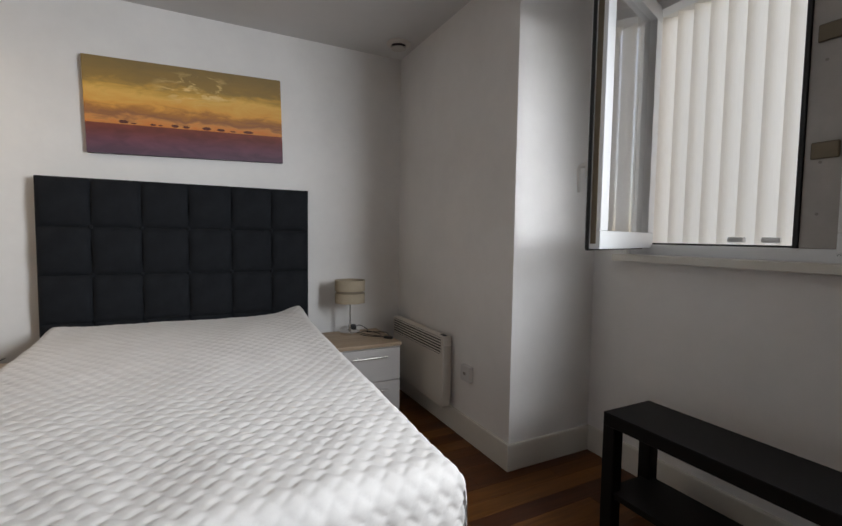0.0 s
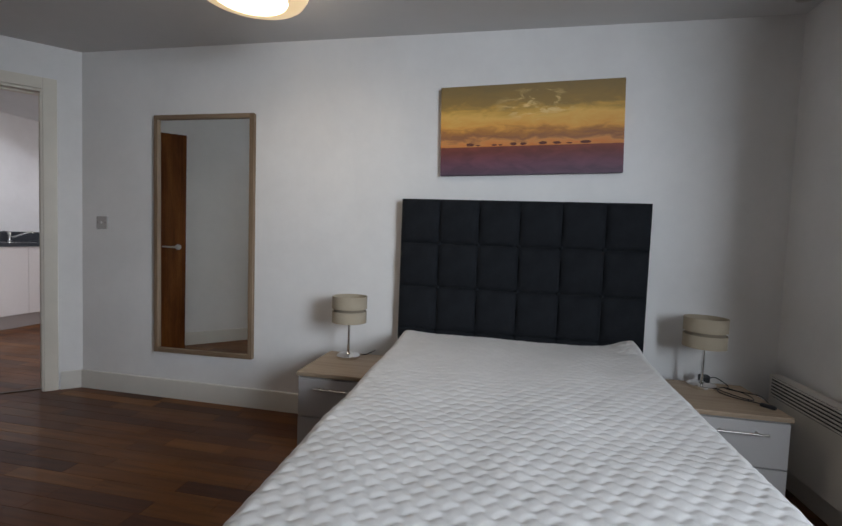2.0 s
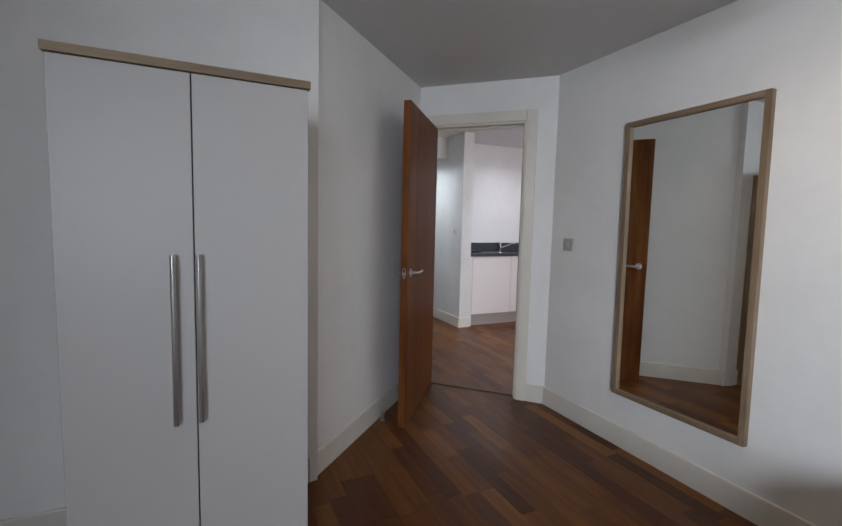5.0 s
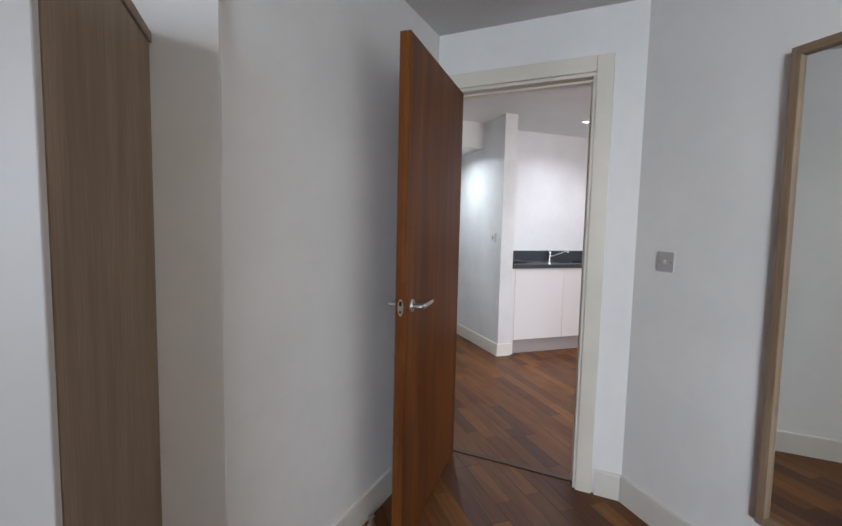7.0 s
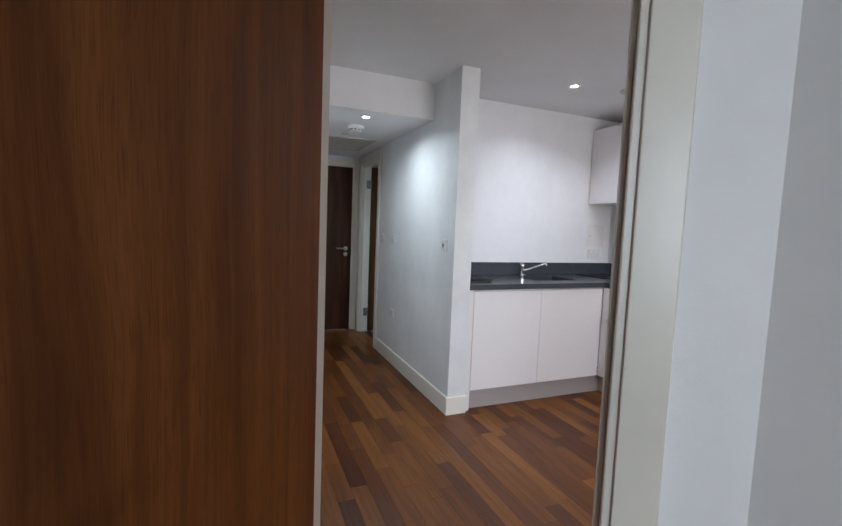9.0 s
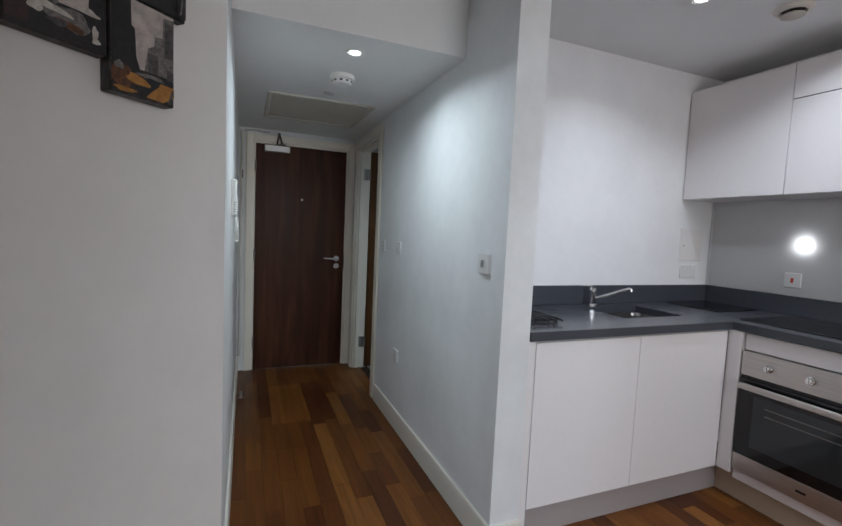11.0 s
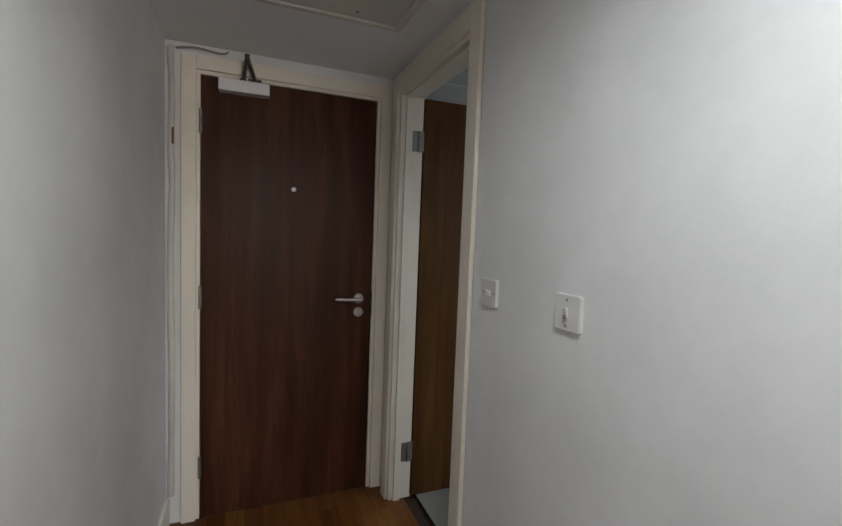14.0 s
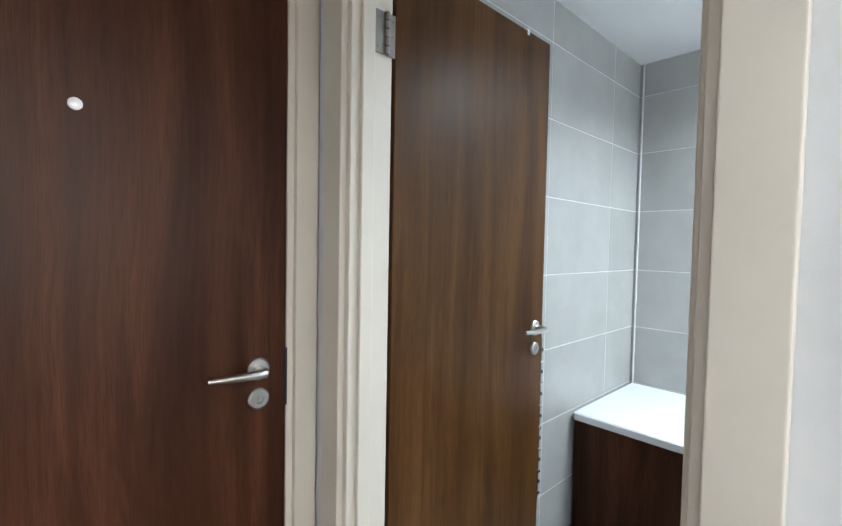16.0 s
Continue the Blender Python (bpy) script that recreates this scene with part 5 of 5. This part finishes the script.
# ---- kitchen ----
GLOSS = plain("white_gloss_unit", (0.78, 0.745, 0.745), 0.12, 0.0, 0.3)
UNIT = plain("white_unit_carcass", (0.72, 0.69, 0.68), 0.4)
PLINTH = plain("grey_plinth", (0.36, 0.32, 0.31), 0.4)
CREAM_PL = plain("beige_plinth", (0.55, 0.45, 0.34), 0.45)
mt_, N_, L_, b_ = material("dark_grey_worktop")
sp1 = noise_tex(N_, L_, coords(N_, L_), 420, 2)
L_.new(ramp(N_, L_, sp1, [(0.35, (0.030, 0.033, 0.041)), (0.55, (0.052, 0.057, 0.068)), (0.75, (0.11, 0.115, 0.13))]), b_.inputs["Base Color"])
set_in(b_, Roughness=0.22, Specular_IOR_Level=0.6)
TOP = mt_
HOB = plain("black_glass", (0.008, 0.008, 0.009), 0.06)
KZ = 0.937


def base_unit(x0, y0, w, at_rot, label, low=0.0):
    """A floor unit with one gloss door; local x along its front, y to the back."""
    t = thing("base_cabinet", label, "kitchen cabinet", Matrix.Translation((x0, y0, 0)) @ Matrix.Rotation(at_rot, 4, "Z"), "kitchen base cabinets")
    part("carcass", box(0.001, 0.020, 0.145, w - 0.001, 0.58, KZ - 0.042 - low), UNIT, t)
    if low:
        part("front_rail", box(0.001, 0.020, KZ - 0.10, w - 0.001, 0.035, KZ - 0.042), UNIT, t)
    part("door", rbox(0.0008, 0.0, 0.150, w - 0.0008, 0.019, KZ - 0.052, 0.002, 2), GLOSS, t, "white gloss handleless door")
    return t


base_unit(-6.630, 0.785, 0.595, radians(90), "white gloss handleless sink cabinet under the worktop", 0.20)
base_unit(-6.630, 1.380, 0.620, radians(90), "white gloss handleless corner cabinet under the worktop", 0.20)
base_unit(-5.953, 2.022, 0.60, 0, "white gloss handleless cabinet beside the oven")
base_unit(-5.353, 2.022, 0.60, 0, "white gloss handleless end cabinet")
structure("plinth_sink", box(-6.685, 0.745, 0.0, -6.668, 2.085, 0.146), PLINTH, "grey-mauve plinth below the sink units", "trim")
structure("plinth_oven", box(-6.668, 2.068, 0.0, -4.73, 2.085, 0.146), CREAM_PL, "beige plinth below the oven run", "trim")
tagged(part("corner_filler", rbox(-6.630, 2.002, 0.150, -6.560, 2.042, KZ - 0.042, 0.002, 1), GLOSS, None), "white gloss corner filler between units", "kitchen panel")
tagged(part("side_filler", rbox(-6.650, 0.742, 0.0, -6.632, 0.784, KZ - 0.042, 0.001, 1), UNIT, None), "narrow white filler strip beside the wall end", "kitchen panel")

wt = thing("worktop", "dark grey speckled stone worktop with upstand", "worktop", pose(0, 0, KZ))
SX0, SX1, SY0, SY1 = -7.10, -6.79, 1.44, 1.86
bm = bmesh.new()
for b in ((-7.218, 0.743, -0.04, -6.612, SY0, 0), (-7.218, SY0, -0.04, SX0, SY1, 0), (SX1, SY0, -0.04, -6.612, SY1, 0), (-7.218, SY1, -0.04, -6.612, 2.638, 0), (-6.612, 2.000, -0.04, -4.72, 2.638, 0)):
    add_box(bm, *b)
part("slab", bm, TOP, wt)
part("upstand", rbox(-7.218, 0.743, 0.0005, -7.200, 2.620, 0.112, 0.002, 1), TOP, wt)
part("upstand", rbox(-7.218, 2.620, 0.0005, -4.72, 2.638, 0.112, 0.002, 1), TOP, wt)
sk = thing("kitchen_sink", "stainless steel undermount sink bowl", "sink", pose((SX0 + SX1) / 2, (SY0 + SY1) / 2, KZ - 0.04))
bm = bmesh.new()
rings = []
for inset, z in ((-0.012, -0.001), (0.0, -0.001), (0.004, -0.02), (0.012, -0.14), (0.03, -0.158), (0.10, -0.162)):
    w2, l2, rr = (SX1 - SX0) / 2 - inset, (SY1 - SY0) / 2 - inset, 0.05
    rr = min(rr, w2 - 0.001)
    ring = []
    for qx, qy, a0 in ((1, 1, 0), (-1, 1, 90), (-1, -1, 180), (1, -1, 270)):
        for k in range(5):
            a = radians(a0 + 22.5 * k)
            ring.append(bm.verts.new((qx * (w2 - rr) + rr * math.cos(a), qy * (l2 - rr) + rr * math.sin(a), z)))
    rings.append(ring)
for a, b in zip(rings, rings[1:]):
    for k in range(20):
        bm.faces.new((a[k], a[(k + 1) % 20], b[(k + 1) % 20], b[k]))
bm.faces.new(rings[-1])
part("bowl", bm, brushed("sink_steel", (0.50, 0.49, 0.48), 0.25, 1), sk)
part("drain", lathe([(0, -0.158), (0.035, -0.158), (0.038, -0.161), (0, -0.162)], 24), CHROME, sk)
tp = thing("kitchen_tap", "chrome single-lever kitchen mixer tap", "tap", pose(-7.145, 1.560, KZ))
part("tap_body", lathe([(0, 0), (0.027, 0), (0.027, 0.006), (0.019, 0.012), (0.019, 0.070), (0.022, 0.078), (0.021, 0.095), (0.012, 0.104), (0, 0.105)], 28), CHROME, tp)
part("spout", tube(looped([(0.010, 0.006, 0.045), (0.05, 0.05, 0.065), (0.11, 0.12, 0.105), (0.13, 0.15, 0.115), (0.135, 0.155, 0.100)], 6), 0.0085, 14), CHROME, tp)
part("lever", tube([(0, 0, 0.098), (0.004, -0.02, 0.112), (0.008, -0.075, 0.120)], [0.008, 0.007, 0.005], 12), CHROME, tp)
rk = thing("drainer_rack", "dark wire rack lying on the worktop", "rack", pose(-6.93, 0.885, KZ + 0.0005))
RACK = plain("dark_wire", (0.05, 0.05, 0.055), 0.22, 0.6)
for k in range(7):
    part("wire", tube([(-0.20, -0.115 + 0.037 * k, 0.022), (0.185, -0.115 + 0.037 * k, 0.022), (0.205, -0.115 + 0.037 * k, 0.016)], 0.0048, 10), RACK, rk)
for x in (-0.17, 0.15):
    part("end_bar", tube([(x, -0.130, 0.011), (x, 0.125, 0.011)], 0.006, 8), RACK, rk)
    for y in (-0.118, 0.113):
        part("rubber_foot", tube([(x, y, 0.0), (x, y, 0.010)], 0.009, 10), BLACK, rk)
tagged(part("glass_board", rbox(-7.17, 2.22, KZ + 0.001, -6.84, 2.58, KZ + 0.008, 0.003, 1), HOB, None), "black glass chopping board on the worktop corner", "chopping board")
ZONE = plain("hob_zone_grey", (0.022, 0.022, 0.023), 0.2)
hb_ = thing("ceramic_hob", "black glass ceramic hob set in the worktop", "hob", pose(-6.36, 2.350, KZ + 0.0005))
part("glass", rbox(-0.29, -0.24, 0, 0.29, 0.25, 0.006, 0.003, 2), HOB, hb_)
for hx_, hy_, r in ((-0.14, -0.10, 0.09), (0.14, -0.10, 0.075), (-0.14, 0.12, 0.075), (0.14, 0.12, 0.09)):
    part("zone_ring", moved(lathe([(r, 0.0062), (r, 0.0066), (r - 0.002, 0.0066), (r - 0.002, 0.0062)], 48, True), Matrix.Translation((hx_, hy_, 0))), ZONE, hb_)

# built-in oven
ov = thing("built_in_oven", "stainless steel built-in oven with black glass door", "oven", pose(-6.555, 2.020, -0.024))
part("housing", box(0.0, 0.022, 0.15, 0.60, 0.56, KZ - 0.020), UNIT, ov)
part("upper_panel", rbox(0.001, 0.0, 0.832, 0.600, 0.019, KZ - 0.022, 0.002, 1), GLOSS, ov, "white gloss panel")
cp = part("control_panel", rbox(0.003, -0.018, 0.706, 0.597, 0.02, 0.828, 0.003, 2), STEEL_X, ov, "brushed steel control panel")
for kx in (0.13, 0.30, 0.47):
    bm = moved(lathe([(0, 0), (0.019, 0), (0.019, 0.006), (0.015, 0.008), (0.014, 0.026), (0.011, 0.029), (0, 0.029)], 24), Matrix.Translation((kx, -0.018, 0.767)) @ Matrix.Rotation(radians(90), 4, "X"))
    add_box(bm, kx - 0.003, -0.050, 0.754, kx + 0.003, -0.044, 0.780)
    part("knob", bm, CHROME, cp, "chrome knob")
part("gap", box(0.005, -0.010, 0.690, 0.595, 0.018, 0.706), BLACK, ov)
od = part("oven_door", rbox(0.003, -0.020, 0.295, 0.597, 0.018, 0.690, 0.003, 2), HOB, ov, "black glass oven door")
mg, N_, L_, b_ = material("oven_window_glass")
set_in(b_, Base_Color=(0.030, 0.036, 0.040, 1), Roughness=0.04)
part("oven_window", rbox(0.075, -0.0215, 0.350, 0.525, -0.0195, 0.610, 0.001, 1), mg, od, "dark glass window")
for z in (0.530, 0.566):
    part("rack_bar", box(0.13, -0.0222, z, 0.47, -0.0216, z + 0.0035), GREY_METAL, od)
part("door_handle", rbox(0.012, -0.058, 0.640, 0.588, -0.040, 0.672, 0.006, 3), STEEL_X, od, "wide steel handle")
for kx in (0.04, 0.56):
    part("handle_post", rbox(kx - 0.012, -0.042, 0.646, kx + 0.012, -0.019, 0.666, 0.002, 1), STEEL_X, od)
part("lower_trim", rbox(0.003, -0.016, 0.205, 0.597, 0.02, 0.293, 0.003, 2), STEEL_X, ov, "steel strip below the door")
bm = rbox(0.285, -0.0168, 0.243, 0.325, -0.0158, 0.254, 0.0003, 1)
part("badge", bm, BLACK, ov, "small dark oval badge")
part("lower_panel", rbox(0.001, 0.0, 0.150, 0.600, 0.019, 0.203, 0.002, 1), GLOSS, ov)


# small lit wall lamps on the splashback
for lx in (-6.657, -5.90):
    t = thing("splashback_light", "small bright round light on the splashback", "light", pose(lx, 2.6318, 1.352), "splashback lights")
    part("lit_disc", moved(lathe([(0, 0.004), (0.007, 0.004), (0.0105, 0.002), (0.011, 0)], 30), Matrix.Rotation(radians(90), 4, "X")), glow("lit_splash_lamp", (1.0, 0.97, 0.92), 9.0), t, "glowing white disc")
    part("clip", rbox(0.001, -0.014, -0.001, 0.017, -0.004, 0.013, 0.002, 1), GREY_METAL, t, "small grey clip")
    lp = disc_lamp("splashback_glow", lx, 2.585, 1.352, 0.02, 0.12, (1.0, 0.97, 0.93), 170)
    lp.rotation_euler = (radians(90), 0, 0)


# wall units
def wall_unit(x, w, flap, label):
    t = thing("wall_cabinet", label, "kitchen cabinet", pose(x, 2.332, 1.618), "kitchen wall cabinets")
    hh = 0.692
    part("carcass", box(0.001, 0.020, 0.0, w - 0.001, 0.306, hh), UNIT, t)
    if flap:
        part("door", rbox(0.0015, 0, 0.001, w - 0.0015, 0.019, 0.500, 0.002, 2), GLOSS, t, "white gloss door")
        part("upper_flap", rbox(0.0015, 0, 0.505, w - 0.0015, 0.019, hh, 0.002, 2), GLOSS, t, "white gloss top flap")
        part("shadow_gap", box(0.002, 0.006, 0.5005, w - 0.002, 0.018, 0.5045), BLACK, t)
    else:
        part("door", rbox(0.0015, 0, 0.001, w - 0.0015, 0.019, hh, 0.002, 2), GLOSS, t, "white gloss door")
    return t


wall_unit(-7.215, 0.585, False, "white gloss handleless wall cabinet in the corner")
wall_unit(-6.630, 0.60, True, "white gloss wall cabinet with a split top flap above the hob")
wall_unit(-6.030, 0.60, False, "white gloss handleless wall cabinet")
wall_unit(-5.430, 0.60, False, "white gloss handleless wall cabinet")
tagged(part("splashback", rbox(-7.20, 2.632, KZ + 0.113, -4.72, 2.639, 1.616, 0.001, 1), plain("grey_white_glass", (0.50, 0.49, 0.49), 0.10), None), "glossy grey-white glass splashback behind the hob", "splashback", "", "structure")
k1 = plate("cooker_switch", "white cooker switch with a red rocker", "switch", pose(-6.695, 2.632, 1.143), kind="none")
part("red_rocker", moved(rbox(-0.008, -0.004, -0.014, 0.008, 0, 0.014, 0.002, 1), Matrix.Translation((0, -0.010, 0))), plain("red_plastic", (0.42, 0.03, 0.02), 0.4), k1)
k2 = plate("double_socket", "white double wall socket above the worktop", "socket", pose(-7.22, 2.440, 1.140, 0, 0, 90), w=0.146, kind="none")
for kx in (-0.035, 0.035):
    part("switch", moved(rbox(kx - 0.007, -0.004, 0.012, kx + 0.007, 0, 0.030, 0.002, 1), Matrix.Translation((0, -0.010, 0))), WHITE_PLASTIC, k2)
ab = thing("access_panel", "small white access panel on the kitchen wall", "access panel", pose(-7.22, 2.455, 1.315, 0, 0, 90))
part("panel", rbox(-0.095, -0.006, -0.100, 0.095, 0, 0.100, 0.002, 1), UNIT, ab)
for b in ((-0.105, -0.004, -0.108, -0.097, 0, 0.108), (0.097, -0.004, -0.108, 0.105, 0, 0.108), (-0.097, -0.004, 0.102, 0.097, 0, 0.108), (-0.097, -0.004, -0.108, 0.097, 0, -0.102)):
    part("rim", box(*b), UNIT, ab)
part("lock", moved(lathe([(0, 0.003), (0.006, 0.002), (0.006, 0)], 12), Matrix.Translation((-0.075, -0.006, 0)) @ Matrix.Rotation(radians(90), 4, "X")), GREY_METAL, ab)

# ---- bathroom ----
mti, N_, L_, b_ = material("grey_beige_tile")
geo = N_.new("ShaderNodeNewGeometry")
oi = N_.new("ShaderNodeObjectInfo")
n1 = noise_tex(N_, L_, geo.outputs["Position"], 5.0, 5, 0.6)
c = mix_col(N_, L_, 0.5, ramp(N_, L_, n1, [(0.3, (0.36, 0.36, 0.34)), (0.7, (0.46, 0.455, 0.435))]), ramp(N_, L_, oi.outputs["Random"], [(0, (0.37, 0.365, 0.345)), (1, (0.45, 0.445, 0.425))]))
L_.new(c, b_.inputs["Base Color"])
set_in(b_, Roughness=0.16)
bump(N_, L_, b_, noise_tex(N_, L_, geo.outputs["Position"], 18, 2), 0.03, 0.004)
TILE = mti
GROUT = plain("white_grout", (0.66, 0.66, 0.64), 0.8)
ts = thing("tiled_wall_side", "grey-beige glazed wall tiles with pale grout", "tiles", pose(-9.31, 0.74, 0.0), kind="structure")
part("grout_bed", box(0.0, 0.0, 0.0, 0.0135, 1.90, CT), GROUT, ts)
tb = thing("tiled_wall_back", "grey-beige glazed wall tiles above the bath", "tiles", pose(-9.30, 2.64, 0.0), kind="structure")
part("grout_bed", box(0.0, -0.0135, 0.0, 1.96, 0.0, CT), GROUT, tb)
part("corner_seal", rbox(0.0205, -0.028, 0.0, 0.028, -0.0205, CT, 0.002, 1), WHITE_PLASTIC, tb, "white silicone corner bead")
tile_mesh = {}


def tile(parent, a0, a1, z0, z1, axis):
    """One tile, proud of the grout; meshes shared by size."""
    g = 0.0020
    key = (round(a1 - a0, 4), round(z1 - z0, 4), axis)
    w, hh = a1 - a0 - 2 * g, z1 - z0 - 2 * g
    if key not in tile_mesh:
        bm = rbox(0.010, 0, 0, 0.0145, w, hh, 0.001, 1) if axis == "y" else rbox(0, -0.0145, 0, w, -0.010, hh, 0.001, 1)
        ob = part("tile", bm, TILE, parent)
        tile_mesh[key] = ob.data
    else:
        ob = new("tile", tile_mesh[key])
        ob.parent = parent
    ob.matrix_basis = Matrix.Translation((0, a0 + g, z0 + g) if axis == "y" else (a0 + g, 0, z0 + g))


zs = [0.0, 0.250, 0.568, 0.888, 1.210, 1.540, 1.865, 2.180, CT]
ys = [0.0, 0.35, 0.95, 1.55, 1.885]
xs = [0.0, 0.60, 1.20, 1.80, 1.96]
for z0, z1 in zip(zs, zs[1:]):
    for a0, a1 in zip(ys, ys[1:]):
        tile(ts, a0, a1, z0, z1, "y")
    for a0, a1 in zip(xs, xs[1:]):
        tile(tb, a0, a1, z0, z1, "x")
TUB = plain("white_acrylic", (0.84, 0.85, 0.86), 0.12, 0, 0.3)
bt = thing("bathtub", "white bathtub with a dark wooden side panel", "bathtub", pose(-9.284, 1.935, 0))
bm = bmesh.new()
LX, LY, HZ = 1.70, 0.685, 0.565
outer = [(0, 0), (LX, 0), (LX, LY), (0, LY)]
rings = []
for inset, z in ((0, HZ - 0.035), (0, HZ - 0.006), (0.006, HZ), (0.085, HZ), (0.095, HZ - 0.01), (0.13, HZ - 0.33), (0.17, HZ - 0.38)):
    rr = 0.012 if inset < 0.05 else 0.10
    ring = []
    left = inset + (0.36 if inset > 0.05 else 0.0)
    for cx, cy, a0 in ((LX - inset - rr, LY - inset - rr, 0), (left + rr, LY - inset - rr, 90), (left + rr, inset + rr, 180), (LX - inset - rr, inset + rr, 270)):
        for k in range(6):
            a = radians(a0 + 18 * k)
            ring.append(bm.verts.new((cx + rr * math.cos(a), cy + rr * math.sin(a), z)))
    rings.append(ring)
for a, b in zip(rings, rings[1:]):
    for k in range(24):
        bm.faces.new((a[k], a[(k + 1) % 24], b[(k + 1) % 24], b[k]))
bm.faces.new(rings[-1])
bmesh.ops.recalc_face_normals(bm, faces=bm.faces)
part("tub", bm, TUB, bt)
part("side_panel", rbox(0.0, 0.022, 0.0, LX, 0.040, HZ - 0.036, 0.002, 1), DOOR_DARK, bt, "dark brown wooden bath panel")
rl = thing("towel_rail", "black ladder towel rail behind the bathroom door", "towel rail", pose(-9.288, 1.375, 0.30))
RAILM = plain("anthracite_enamel", (0.02, 0.02, 0.022), 0.35)
for y in (0.0, 0.21):
    part("upright", tube([(0.030, y, 0), (0.030, y, 0.66)], 0.012, 12), RAILM, rl)
for k in range(14):
    part("bar", tube([(0.042, -0.004, 0.03 + 0.045 * k), (0.042, 0.214, 0.03 + 0.045 * k)], 0.008, 10), RAILM if k % 2 else CHROME, rl)
for z in (0.10, 0.56):
    part("bracket", tube([(-0.006, 0.105, z), (0.036, 0.105, z)], 0.009, 8), RAILM, rl)
structure("bathroom_floor", box(-9.31, 0.75, 0.001, -7.34, 2.64, 0.006), plain("grey_floor_tile", (0.20, 0.19, 0.18), 0.4), "grey tiled bathroom floor", "floor")

# ---- floor: wooden strips ----
structure("subfloor", prism([(0.76, -4.32), (0.76, 0.12), (-0.87, 0.12), (-0.87, 2.76), (-9.45, 2.76), (-9.45, -0.54), (-6.76, -0.54), (-5.80, -1.56), (-5.15, -0.92), (-4.12, -1.92), (-4.12, -4.32)], -0.08, -0.014), SUBFLOOR, "dark bed below the wooden floor", "floor")
fl = thing("floor", "oiled reddish-brown wooden strip floor", "floor", pose(0, 0, 0), kind="structure")
rng = random.Random(5)
SW = 0.085
LENS = (0.34, 0.46, 0.60, 0.74)
plank_mesh = {}
verts, faces = [], []
count = 0


def strip_shape(length):
    g = 0.0003
    b = 0.0006
    return [(g, g, -0.0145), (length - g, g, -0.0145), (length - g, SW - g, -0.0145), (g, SW - g, -0.0145),
            (g, g, -b), (length - g, g, -b), (length - g, SW - g, -b), (g, SW - g, -b),
            (g + b, g + b, 0), (length - g - b, g + b, 0), (length - g - b, SW - g - b, 0), (g + b, SW - g - b, 0)]


FACES = ((0, 1, 5, 4), (1, 2, 6, 5), (2, 3, 7, 6), (3, 0, 4, 7), (4, 5, 9, 8), (5, 6, 10, 9), (6, 7, 11, 10), (7, 4, 8, 11), (8, 9, 10, 11))
y = -4.25
while y < 2.64:
    x = -9.44
    while x < 0.50:
        length = rng.choice(LENS) if x > -9.43 else rng.choice((0.14, 0.26, 0.34, 0.46, 0.60))
        length = min(length, 0.54 - x)
        cx, cy = x + length / 2, y + SW / 2
        bedroom = cy < 0.06 and cx > max(-5.2, min(-4.05, -6.06 - cy))
        hall = -9.80 < cx < -6.5 and -0.5 < cy < 0.66
        living = -7.3 < cx < -0.9 and cy > -1.6 and cx + cy > -7.25 and not (cx > -4.2 and cy < 0.06)
        if bedroom or hall or living:
            if count < 298 and -9.7 < cx < -5.3 and -0.45 < cy < 1.05 and (hall or (living and cy > -0.45 and cy < 1.05)):
                if length not in plank_mesh:
                    me = bpy.data.meshes.new("plank")
                    me.from_pydata(strip_shape(length), [], FACES)
                    me.materials.append(FLOOR)
                    plank_mesh[length] = me
                ob = new("plank", plank_mesh[length])
                ob.matrix_basis, ob.parent = Matrix.Translation((x, y, 0)), fl
                count += 1
            else:
                k = len(verts)
                verts += [(x + a, y + b, c) for a, b, c in strip_shape(length)]
                faces += [tuple(i + k for i in f) for f in FACES]
        x += length
    y += SW
me = bpy.data.meshes.new("plank_field")
me.from_pydata(verts, [], faces)
me.materials.append(FLOOR)
ob = tagged(new("plank_field", me), "", "", "", "stuff")
ob.parent = fl
